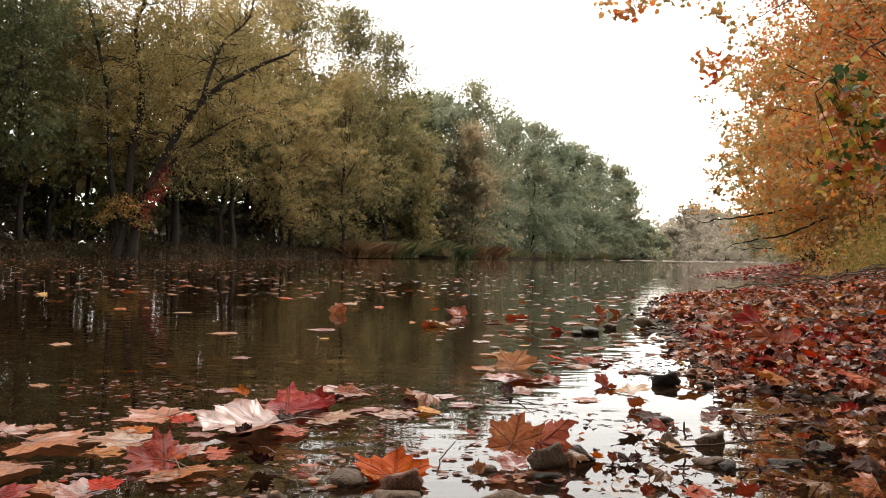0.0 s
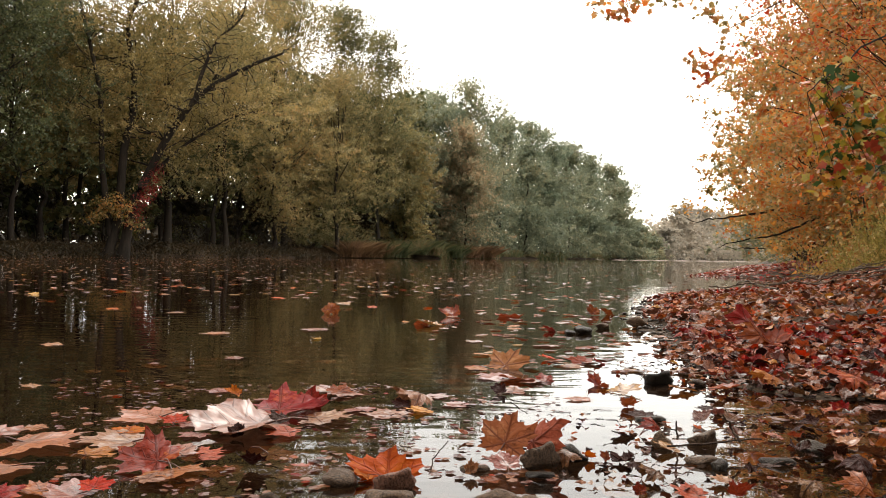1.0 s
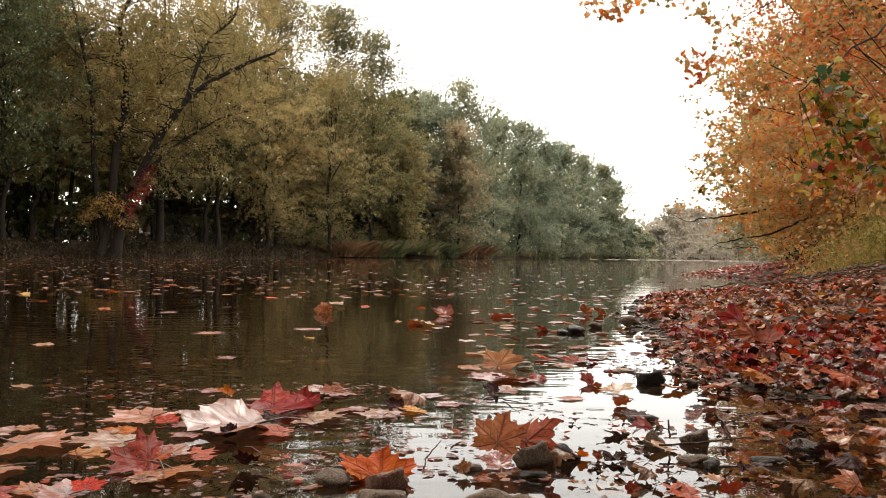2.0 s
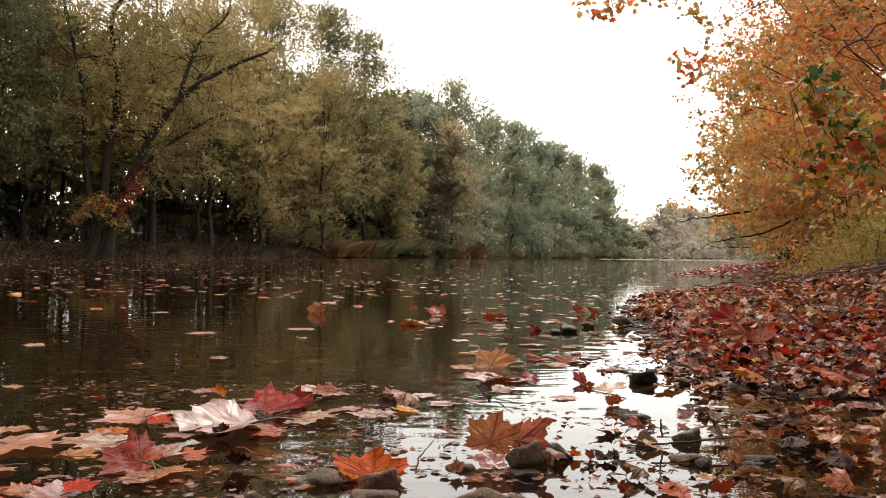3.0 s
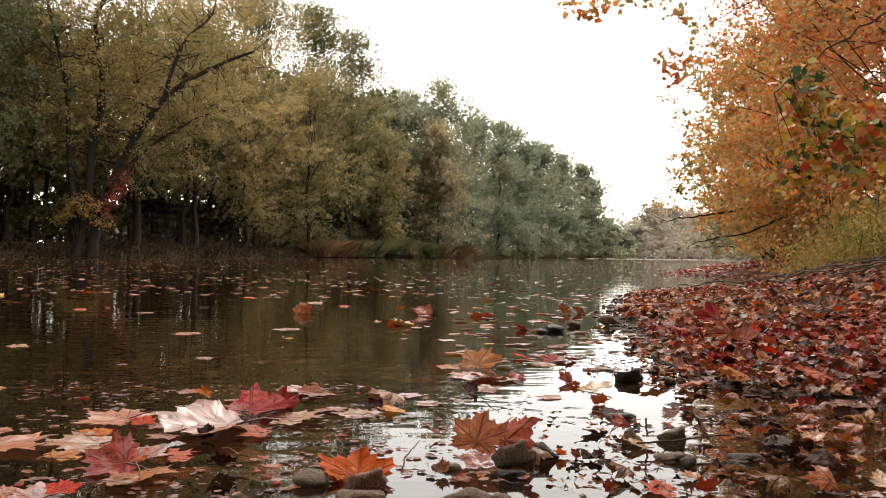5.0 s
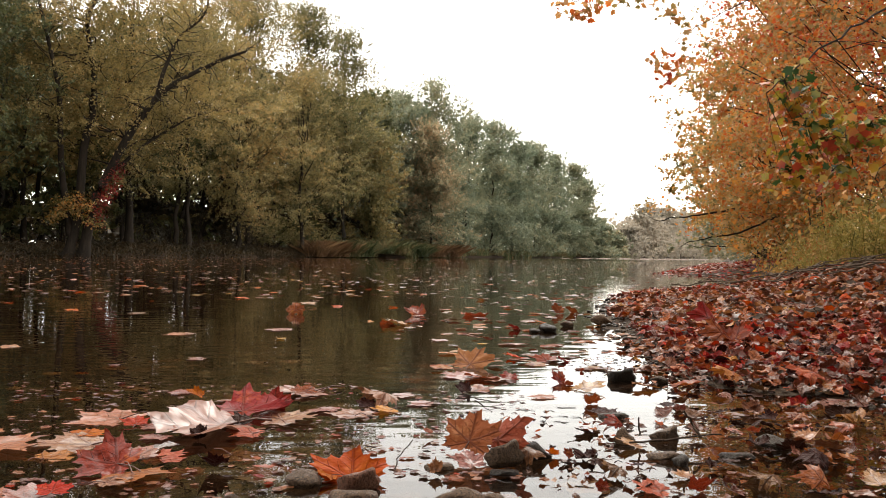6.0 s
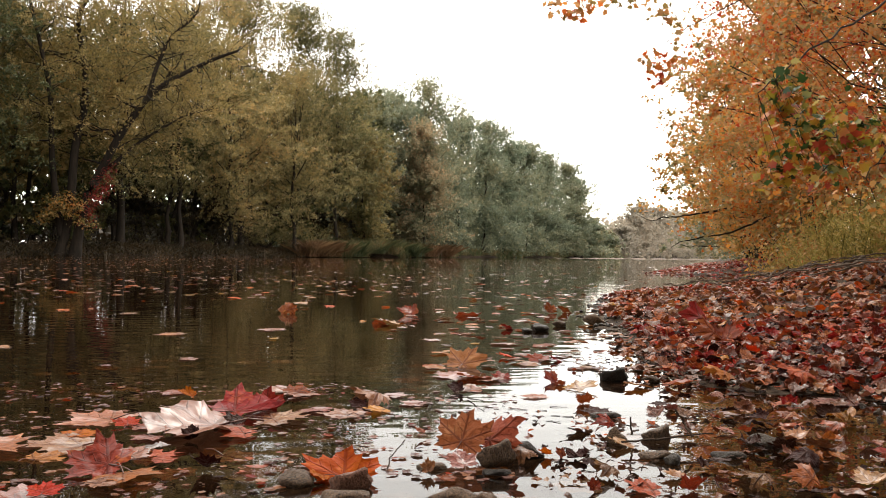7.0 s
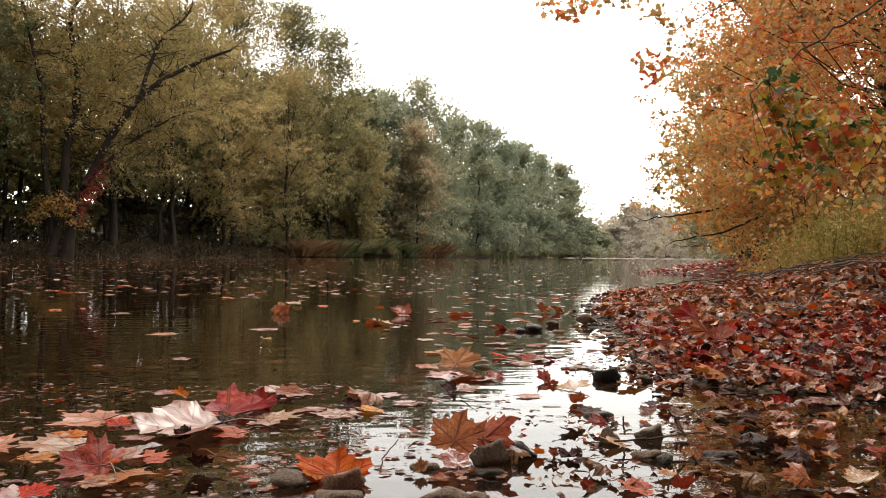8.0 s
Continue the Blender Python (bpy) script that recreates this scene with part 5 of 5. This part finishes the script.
leaf(0.390, 3.889, 0.159, "pink", "flat", 200, 3, 0, 0.0, 0)
leaf(0.428, 2.758, 0.075, "red", "roll", 60, 40, 0, 0.008, 2)
leaf(0.452, 2.680, 0.044, "red", "roll", 160, 40, 0, 0.004, 1)
leaf(0.339, 2.452, 0.091, "tan", "flat", 20, 2, 0, 0.0, 0)
leaf(0.510, 2.603, 0.123, "tan", "cup", 300, 14, 0, 0.006, 1)
leaf(0.466, 2.333, 0.063, "rust", "roll", 200, 40, 0, 0.01, 2)
leaf(0.471, 2.208, 0.090, "dark", "cup", 20, 10, 0, 0.0, 0)
leaf(0.372, 1.961, 0.067, "dark", "cup", 120, 18, 0, 0.002, 1)
leaf(0.442, 1.976, 0.067, "red", "tent", 50, 35, 0, 0.02, 2)
leaf(0.290, 1.714, 0.032, "red", "roll", 50, 40, 0, 0.008, 0)
leaf(0.262, 1.728, 0.035, "orange", "roll", 150, 45, 0, 0.008, 1)
leaf(0.349, 1.568, 0.069, "brown", "tent", 95, 20, 0, 0.008, 0)
leaf(0.307, 1.457, 0.033, "red", "roll", 20, 65, 0, 0.015, 1)
leaf(0.444, 1.821, 0.074, "tan", "cup", 80, 14, 0, 0.006, 2)
leaf(0.484, 1.566, 0.063, "tan", "cup", 70, 10, 0, 0.004, 1)
leaf(0.404, 1.487, 0.091, "rust", "cup", 60, 8, 0, 0.0, 2)
leaf(0.487, 1.463, 0.059, "red", "roll", 200, 40, 0, 0.012, 0)
leaf(0.727, 1.967, 0.059, "rust", "cup", 70, 12, 0, 0.004, 1)
leaf(0.660, 1.888, 0.051, "rust", "tent", 300, 50, 0, 0.012, 0)
leaf(0.886, 1.979, 0.065, "tan", "cup", 30, 14, 0, 0.006, 2)
leaf(0.852, 1.756, 0.090, "brown", "roll", 110, 20, 12, 0.016, 1)
leaf(0.863, 1.696, 0.050, "rust", "cup", 40, 12, 0, 0.01, 1)
leaf(0.616, 1.511, 0.077, "brown", "tent", 80, 10, 0, 0.006, 1)
leaf(0.690, 1.472, 0.070, "rust", "tent", 20, 45, 0, 0.025, 2)
leaf(0.763, 1.460, 0.078, "brown", "cup", 210, 8, 0, 0.0, 0)
leaf(0.778, 1.866, 0.076, "dark", "cup", 10, 4, 0, -0.006, 0)
leaf(0.808, 2.208, 0.113, "brown", "flat", 250, 2, 0, -0.004, 1)
leaf(1.024, 2.326, 0.087, "rust", "cup", 250, 10, 0, 0.004, 2)
leaf(1.193, 2.377, 0.153, "brown", "flat", 20, 3, 0, 0.0, 0)
leaf(0.616, 2.140, 0.066, "brown", "roll", 320, 25, 0, 0.012, 0)
leaf(0.684, 2.147, 0.059, "brown", "roll", 20, 30, 0, 0.01, 1)
leaf(0.880, 3.027, 0.082, "pink", "roll", 60, 50, 0, 0.02, 2)
leaf(0.688, 2.641, 0.099, "rust", "cup", 120, 12, 0, 0.006, 1)
leaf(0.825, 2.648, 0.126, "red", "cup", 250, 12, 0, 0.01, 0)
leaf(0.977, 2.721, 0.139, "rust", "tent", 110, 25, 0, 0.015, 2)
leaf(1.207, 2.660, 0.154, "rust", "tent", 75, 15, 0, 0.012, 0)
leaf(1.484, 3.130, 0.160, "tan", "cup", 290, 10, 0, 0.015, 1)
leaf(1.558, 4.704, 0.198, "red", "tent", 15, 58, 0, 0.05, 1)
leaf(1.279, 3.706, 0.166, "red", "tent", 30, 42, 0, 0.05, 0)
leaf(1.370, 3.679, 0.170, "red", "roll", 330, 40, 10, 0.04, 2)
leaf(1.334, 3.339, 0.136, "red", "roll", 60, 40, 0, 0.03, 1)
leaf(1.100, 3.461, 0.142, "red", "cup", 200, 22, 0, 0.02, 0)
leaf(1.833, 4.135, 0.225, "pink", "cup", 80, 14, 0, 0.02, 1)
leaf(1.256, 4.177, 0.128, "orange", "cup", 120, 18, 0, 0.015, 2)
leaf(0.933, 6.049, 0.132, "red", "roll", 30, 55, 0, 0.03, 1)
leaf(1.043, 6.069, 0.124, "red", "cup", 120, 35, 0, 0.02, 2)
leaf(0.482, 4.678, 0.095, "red", "cup", 120, 30, 0, 0.01, 2)
leaf(0.308, 5.723, 0.214, "rust", "cup", 170, 12, 0, 0.0, 0)
leaf(-0.924, 5.789, 0.165, "red", "tent", 10, 48, 0, 0.02, 2, "half sunk in the river")
leaf(-0.183, 4.921, 0.267, "tan", "cup", 100, 14, 0, 0.004, 1, "resting on still water")
leaf(-0.090, 5.769, 0.180, "red", "roll", 30, 22, 0, 0.012, 0, "resting on still water")
leaf(-0.241, 4.996, 0.136, "rust", "cup", 210, 18, 0, 0.004, 2, "resting on still water")
leaf(-0.812, 4.546, 0.170, "pink", "flat", 30, 5, 0, 0.0, 0, "floating on the river")
leaf(-0.720, 4.064, 0.072, "yellow", "roll", 80, 12, 0, 0.0, 1, "floating on the river")
leaf(-0.906, 3.275, 0.089, "pink", "flat", 80, 8, 0, 0.0, 2, "floating on the river")
leaf(-1.267, 4.259, 0.159, "tan", "flat", 50, 3, 0, 0.0, 2, "floating on the river")
leaf(-1.815, 3.622, 0.103, "tan", "cup", 50, 12, 0, 0.0, 2, "floating on the river")
leaf(-1.326, 2.515, 0.077, "tan", "cup", 90, 14, 0, 0.0, 1, "floating on the river")
leaf(-1.151, 3.071, 0.053, "brown", "flat", 90, 2, 0, 0.0, 1, "floating on the river")
leaf(-1.704, 7.634, 0.166, "orange", "cup", 90, 16, 0, 0.0, 0, "floating on the river")
leaf(-1.650, 8.416, 0.148, "red", "cup", 190, 16, 0, 0.0, 1, "floating on the river")
leaf(-1.011, 6.980, 0.143, "tan", "cup", 10, 16, 0, 0.0, 2, "floating on the river")
leaf(-0.721, 6.585, 0.098, "orange", "cup", 10, 26, 0, 0.0, 0, "floating on the river")
leaf(-0.360, 5.146, 0.055, "yellow", "roll", 10, 40, 0, 0.0, 1, "floating on the river")
leaf(-3.564, 8.548, 0.151, "orange", "cup", 140, 26, 0, 0.0, 1, "floating on the river")
leaf(-2.527, 5.921, 0.105, "orange", "cup", 40, 16, 0, 0.0, 2, "floating on the river")
leaf(-1.974, 5.663, 0.131, "pink", "flat", 40, 4, 0, 0.0, 0, "floating on the river")
leaf(-4.029, 7.713, 0.115, "yellow", "roll", 40, 40, 0, 0.0, 0, "floating on the river")
leaf(0.048, 4.051, 0.110, "pink", "cup", 40, 8, 0, 0.0, 1, "floating on the river")

COLOURS = ["red", "rust", "pink", "tan", "brown", "orange", "dark", "yellow"]
SHORE_MIX = (0.16, 0.25, 0.09, 0.08, 0.27, 0.03, 0.11, 0.01)
WATER_MIX = (0.12, 0.18, 0.36, 0.23, 0.03, 0.05, 0.0, 0.03)


def shore_x(y):
    return float(np.interp(y, SHORE_Y, SHORE_X))


def litter(n, y0, y1, i0, i1, power=1.0):
    """Random places along the shore, between two distances from the water's edge."""
    out = []
    while len(out) < n:
        y = (y0 ** power + (y1 ** power - y0 ** power) * rng.uniform()) ** (1 / power)
        x = shore_x(y) + rng.uniform(i0, i1)
        if -0.62 * y - 0.2 < x < 0.64 * y + 0.3:
            out.append((x, y))
    return out


# single leaves on the near shore
near_shore = [p for p in litter(190, 1.45, 2.6, -1.3, 0.5) if p[0] > 0.29 * p[1]]
for x, y in near_shore[:95] + litter(18, 1.45, 2.5, -1.6, -0.7) + litter(150, 2.4, 3.8, 0.02, 1.6):
    c = str(rng.choice(COLOURS, p=SHORE_MIX if y > 2.6 else (0.13, 0.14, 0.07, 0.05, 0.38, 0.0, 0.23, 0.0)))
    leaf(x, y, rng.uniform(0.03, 0.085), c, str(rng.choice(["flat", "cup", "roll", "tent", "crumple"], p=(0.08, 0.14, 0.22, 0.16, 0.4))), rng.uniform(0, 360),
         rng.normal() * 7, rng.normal() * 7, rng.uniform(0.0, 0.012), int(rng.integers(0, 3)), stem=rng.uniform() < 0.4)


def leaf_drift(name, places, lo, hi, mix, lift, tilt, label, templates=COARSE, sink=False):
    """Thousands of leaves past counting, in one mesh."""
    V, F, U, M, base = [], [], [], [], 0
    for x, y in places:
        p, f, uv = templates[int(rng.integers(0, len(templates)))]
        s = rng.uniform(lo, hi)
        e = Euler((rng.normal() * tilt, rng.normal() * tilt, rng.uniform(0, 6.283))).to_matrix()
        z = land_z(x, y)
        z = z + 0.006 if sink else max(0.002, z + 0.004)
        V.append(p @ np.array(e).T * s + np.array([x, y, z + rng.uniform(0, lift)]))
        F.append(f + base); U.append(uv[f.ravel()])
        M.append(np.full(len(f), int(rng.choice(8, p=mix))))
        base += len(p)
    F = np.concatenate(F)
    me = np_mesh(name, np.concatenate(V), F, LEAF[COLOURS[0]])
    for c in COLOURS[1:]:
        me.materials.append(LEAF[c])
    me.polygons.foreach_set("material_index", np.concatenate(M).astype(np.int32))
    me.uv_layers.new(name="UVMap").data.foreach_set("uv", np.concatenate(U).astype(np.float32).ravel())
    return tagged(new(name, me), label, "leaves", kind="stuff")


leaf_drift("leaf_litter", litter(1200, 1.5, 4.0, -0.1, 1.8, 1.2), 0.025, 0.07, SHORE_MIX, 0.02, 0.25, "small torn leaves between the larger ones", THIN)
leaf_drift("leaf_litter", litter(2300, 2.2, 4.6, 0.08, 2.2, 1.3), 0.03, 0.085, (0.17, 0.25, 0.09, 0.08, 0.26, 0.03, 0.11, 0.01), 0.035, 0.36, "thick wet litter of red and brown leaves on the shore")
leaf_drift("leaf_litter", litter(4300, 4.2, 8.7, 0.16, 3.4, 1.3), 0.04, 0.1, (0.08, 0.28, 0.21, 0.21, 0.14, 0.05, 0.02, 0.01), 0.04, 0.34, "curled red and tan leaves along the shore", THIN)
leaf_drift("leaf_litter", litter(6200, 7.8, 18.0, 0.0, 4.0, 1.1), 0.05, 0.12, (0.07, 0.32, 0.21, 0.24, 0.07, 0.08, 0.0, 0.01), 0.03, 0.3, "red and brown leaf litter on the rising bank", THIN)
leaf_drift("leaf_litter", litter(5200, 17.0, 60.0, -0.6, 3.5, 0.9), 0.06, 0.17, (0.13, 0.37, 0.14, 0.18, 0.06, 0.12, 0.0, 0.0), 0.03, 0.25, "orange brown leaf litter further along the shore", SMALL)
leaf_drift("shallow_leaves", litter(190, 4.1, 9.5, -1.2, 0.1) + litter(70, 3.0, 4.4, -0.85, 0.05), 0.03, 0.12, (0.25, 0.22, 0.25, 0.12, 0.06, 0.06, 0.03, 0.01), 0.006, 0.06, "wet leaves lying in the shallow water's edge", LYING)
leaf_drift("sunken_leaves", litter(190, 1.3, 3.4, -2.4, 0.1), 0.06, 0.15, (0.08, 0.2, 0.05, 0.1, 0.42, 0.05, 0.1, 0.0), 0.0, 0.05, "dull brown leaves sunk on the river bed", LYING, True)
leaf_drift("leaf_scraps", litter(340, 1.35, 2.2, -1.6, 0.0) + litter(200, 2.2, 3.4, -0.3, 0.3), 0.006, 0.03, (0.12, 0.15, 0.1, 0.08, 0.25, 0.03, 0.27, 0.0), 0.004, 0.2, "torn dark leaf scraps in the film of water", THIN)


def mat_edge(n):
    """Places among the leaves that float in the near shallows."""
    out = []
    while len(out) < n:
        y = rng.uniform(1.4, 2.7)
        x = rng.uniform(-0.5, 0.12) * y
        if noise.noise((x * 2.5, y * 2.5, 9)) > -0.1:
            out.append((x, y))
    return out


leaf_drift("floating_scraps", mat_edge(700), 0.006, 0.032, (0.05, 0.1, 0.45, 0.25, 0.1, 0.02, 0.03, 0.0), 0.001, 0.06, "pale torn leaf scraps floating in the shallows", LYING)


def aside(n):
    """Places on the shore beside and behind the camera."""
    out = []
    while len(out) < n:
        y = rng.uniform(-12, 9)
        x = shore_x(y) + rng.uniform(-0.3, 5.5)
        if x > 0.6 * y + 0.2 and math.hypot(x, y) > 0.7:
            out.append((x, y))
    return out


leaf_drift("leaf_litter", aside(1700), 0.07, 0.17, SHORE_MIX, 0.04, 0.2, "leaf litter on the shore beside the shallows", THIN)


def floating(n, y0, y1, power):
    out = []
    while len(out) < n:
        y = (y0 ** power + (y1 ** power - y0 ** power) * rng.uniform()) ** (1 / power)
        x = rng.uniform(-0.64, 0.4) * y
        if x < shore_x(y) - 0.2 and land(np.array([x]), np.array([y]))[0] < -0.02 and noise.noise((x * 0.35, y * 0.25, 4)) > rng.uniform(-0.7, 0.35):
            out.append((x, y))
    return out


leaf_drift("floating_leaves", floating(260, 6.0, 14.0, 2.0), 0.04, 0.12, WATER_MIX, 0.002, 0.05, "pale and red leaves floating on the river", LYING)
leaf_drift("floating_leaves", floating(7600, 8.0, 70.0, 1.45), 0.04, 0.14, (0.14, 0.26, 0.2, 0.22, 0.08, 0.07, 0.0, 0.03), 0.002, 0.035, "pale leaves scattered far over the river", AFLOAT)


rng = np.random.default_rng(22)


# stones
def stone_template(seed, detail, flat):
    bm = bmesh.new()
    bmesh.ops.create_icosphere(bm, subdivisions=detail, radius=0.5)
    g = np.random.default_rng(seed)
    o = Vector(g.uniform(0, 50, 3))
    stretch = Vector((1.0, g.uniform(0.6, 0.9), flat * g.uniform(0.85, 1.15)))
    cuts = [(Vector(g.normal(size=3)).normalized(), g.uniform(0.25, 0.42)) for _ in range(9)]
    for v in bm.verts:
        d = v.co.normalized()
        q = 1 + 0.28 * noise.noise(d * 1.3 + o) + 0.1 * noise.noise(d * 3.5 + o) + 0.05 * noise.noise(d * 8 + o)
        for w, h in cuts:
            over = v.co.dot(w) - h
            if over > 0:
                v.co -= w * over * 0.9
        v.co = Vector((v.co.x * stretch.x, v.co.y * stretch.y, v.co.z * stretch.z)) * q
    bm.verts.index_update()
    p = np.array([v.co[:] for v in bm.verts])
    f = np.array([[v.index for v in face.verts] for face in bm.faces])
    bm.free()
    return p, f


STONES = [stone_template(s, 3, 0.55) for s in range(4)] + [stone_template(9, 3, 0.85), stone_template(10, 3, 0.32)]
STONE_MESH = {}


def stone(x, y, size, k=0, mat=None, yaw=0.0, sink=0.2, label="grey brown river stone, wet, in shallow water", tilt=0.0):
    mat = mat or STONE
    size *= 1.02
    key = (k, mat.name)
    if key not in STONE_MESH:
        STONE_MESH[key] = np_mesh("stone", *STONES[k], mat)
    ob = tagged(new("stone", STONE_MESH[key]), label, "stone", "shore stones")
    z = max(-0.005, land_z(x, y))
    high = (0.55, 0.55, 0.55, 0.55, 0.85, 0.32)[k] * size * 0.5
    ob.matrix_basis = pose(x, y, z + high * (1 - 2 * sink), tilt, 0, yaw) @ Matrix.Scale(size, 4)
    return ob


stone(-0.117, 1.488, 0.085, 0, STONE_RED, 20, 0.05, "round red grey stone under an orange leaf")
stone(-0.224, 1.513, 0.078, 1, STONE, -15, 0.15, "rough grey stone with a green tinge")
stone(-0.130, 1.418, 0.096, 5, STONE, 0, 0.1)
stone(0.158, 1.659, 0.096, 0, STONE, 30, 0.0, "angular grey rock beside an upright leaf", -22)
stone(0.222, 1.725, 0.082, 2, STONE_DARK, 5, 0.15)
stone(0.066, 1.384, 0.089, 3, STONE, 15, 0.2, "long brown stone in the shallows")
stone(0.117, 1.423, 0.043, 1, STONE, 60, 0.1)
stone(0.146, 1.591, 0.064, 5, STONE_DARK, 0, 0.1)
stone(0.022, 1.635, 0.067, 5, STONE, 10, 0.2)
stone(0.442, 1.866, 0.058, 4, STONE, 10, 0.2)
stone(0.551, 1.913, 0.088, 0, STONE, 30, 0.25, "grey stone ringed by wet leaves")
stone(0.659, 2.800, 0.105, 0, STONE_DARK, 0, 0.15, "flat black stone at the water's edge")
stone(0.657, 4.597, 0.119, 1, STONE_DARK, 0, 0.15, "flat black stone at the water's edge")
stone(1.053, 5.040, 0.137, 2, STONE, 0, 0.15)
stone(0.825, 4.908, 0.087, 3, STONE, 0, 0.15)
stone(0.491, 1.723, 0.082, 5, STONE, 20, 0.1)
stone(0.513, 1.681, 0.057, 2, STONE_DARK, 70, 0.2)
stone(0.482, 2.157, 0.088, 5, STONE_DARK, 10, 0.2)
stone(0.647, 1.733, 0.082, 5, STONE_DARK, 0, 0.2)
stone(0.774, 1.840, 0.094, 1, STONE_DARK, 0, 0.3)
stone(1.543, 3.767, 0.082, 2, STONE, 0, 0.2, "smooth pale grey pebble among leaves")
stone(1.366, 3.126, 0.064, 0, STONE, 40, 0.2, "smooth pale grey pebble among leaves")
stone(0.775, 2.760, 0.064, 3, STONE, 0, 0.2)
stone(1.216, 2.721, 0.062, 1, STONE_DARK, 0, 0.2)
stone(-0.326, 1.415, 0.038, 2, STONE, 0, 0.2)
stone(0.577, 4.525, 0.073, 1, STONE_DARK, 0, 0.15)
stone(2.122, 8.114, 0.121, 1, STONE_DARK, 0, 0.1)
for x, y in litter(22, 1.4, 2.4, -0.6, 0.3) + litter(40, 2.4, 3.6, 0.0, 0.7):
    stone(x, y, rng.uniform(0.012, 0.035), int(rng.integers(0, 6)), STONE if rng.uniform() < 0.3 else STONE_DARK, rng.uniform(0, 360), 0.2,
          "small wet pebble at the water's edge")


def gravel(name, places, lo, hi, mat, label, detail=1, lift=0.0):
    kinds = [stone_template(40 + s, detail, 0.5) for s in range(6)]
    out = []
    for x, y in places:
        p, f = kinds[int(rng.integers(0, 6))]
        s = rng.uniform(lo, hi)
        a = rng.uniform(0, 6.283)
        r = np.array([[math.cos(a), -math.sin(a), 0], [math.sin(a), math.cos(a), 0], [0, 0, 1]])
        out.append((p @ r.T * s + np.array([x, y, land_z(x, y) + s * 0.05 + lift]), f))
    tagged(new(name, np_mesh(name, *join(out), mat)), label, "gravel", kind="stuff")


gravel("gravel", litter(260, 1.3, 2.4, -0.7, 0.3) + litter(500, 2.4, 4.0, -0.05, 0.9), 0.008, 0.028, STONE_DARK, "small grey pebbles between the leaves")
gravel("gravel", litter(900, 3.4, 9.5, -0.35, 0.5, 1.3), 0.02, 0.06, STONE_DARK, "dark wet pebbles along the water's edge")
gravel("gravel", litter(330, 2.3, 4.6, 0.0, 1.3), 0.015, 0.045, STONE, "grey brown pebbles lying among the leaves", 2, 0.01)
gravel("river_bed_stones", litter(420, 1.2, 3.6, -2.8, -0.9), 0.02, 0.06, STONE_DARK, "brown stones on the shallow river bed")


def stick(points, r0, r1, label, twigs=0, mat=None):
    pts = np.array(points, float)
    t = np.linspace(0, len(pts) - 1, 4 * len(pts))
    path = np.stack([np.interp(t, np.arange(len(pts)), pts[:, k]) for k in range(3)], 1)
    path[1:-1] += rng.normal(size=(len(path) - 2, 3)) * r0 * 0.5
    ob = tagged(new("stick", np_mesh("stick", *tube(path, np.linspace(r0, r1, len(path)), 6), mat or TWIG)), label, "stick", "sticks on the shore")
    for _ in range(twigs):
        k = int(rng.integers(2, len(path) - 1))
        e = path[k] + rng.normal(size=3) * np.array([0.5, 0.5, 0.2]) * np.linalg.norm(pts[-1] - pts[0]) * 0.3
        child("twig", np_mesh("twig", *tube(bend(path[k], e, 4, 0, r0 * 0.4), np.linspace(r1, r1 * 0.5, 4), 5), mat or TWIG), ob)
    return ob


stick([(0.435, 1.782, 0.02), (0.522, 1.790, 0.025), (0.649, 1.824, 0.03)], 0.0024, 0.0016, "thin dark twig lying across stones")
stick([(0.592, 1.790, 0.03), (0.582, 1.810, 0.055), (0.557, 1.797, 0.085)], 0.003, 0.002, "thin dark twig rising from the leaves")
stick([(0.474, 1.851, 0.02), (0.473, 1.855, 0.06)], 0.0025, 0.0018, "short dark twig standing upright")
stick([(-0.061, 1.609, 0.004), (-0.059, 1.668, 0.012), (-0.030, 1.748, 0.03)], 0.0016, 0.001, "fine twig poking from the water")
stick([(-0.135, 1.810, 0.004), (-0.109, 1.770, 0.008)], 0.0016, 0.001, "fine twig poking from the water")
stick([(0.138, 2.418, 0.004), (0.177, 2.296, 0.014)], 0.002, 0.001, "fine twig poking from the water")
for k in range(30):
    cx, cy = ((3.2, 7.7), (3.55, 7.0), (3.9, 8.6))[k % 3]
    x, y = cx + rng.normal() * 0.3, cy + rng.normal() * 0.55
    a = rng.choice([0.5, -0.5, 1.2, 2.2]) + rng.normal() * 0.3
    ln = rng.uniform(0.2, 0.75)
    lie = [(x + math.cos(a) * ln * q, y + math.sin(a) * ln * q) for q in (-0.5, -0.2, 0.15, 0.5)]
    pts = [(px, py, land_z(px, py) + up) for (px, py), up in zip(lie, rng.uniform(0.06, 0.13, 4))]
    stick(pts, rng.uniform(0.006, 0.013), 0.003, "bare grey brown branch on the leafy bank", 2, BRANCH)


def twig_bits(n):
    """Bits of twig and leaf stalk in the film of water, past counting."""
    out = []
    for x, y in litter(n // 2, 1.35, 2.3, -1.6, 0.3) + litter(n // 2, 2.3, 3.6, -0.4, 0.8):
        a, up, ln = rng.uniform(0, 6.283), abs(rng.normal()) * 0.02, rng.uniform(0.012, 0.05)
        p0 = np.array([x, y, max(0.001, land_z(x, y) + 0.003)])
        p1 = p0 + ln * np.array([math.cos(a), math.sin(a), up])
        out.append(tube(bend(p0, p1, 4, 0.0, ln * 0.02), np.linspace(0.001, 0.0005, 4), 4))
    tagged(new("twig_bits", np_mesh("twig_bits", *join(out), TWIG)), "short dark twigs and leaf stalks in the shallows", "twigs", kind="stuff")


twig_bits(190)
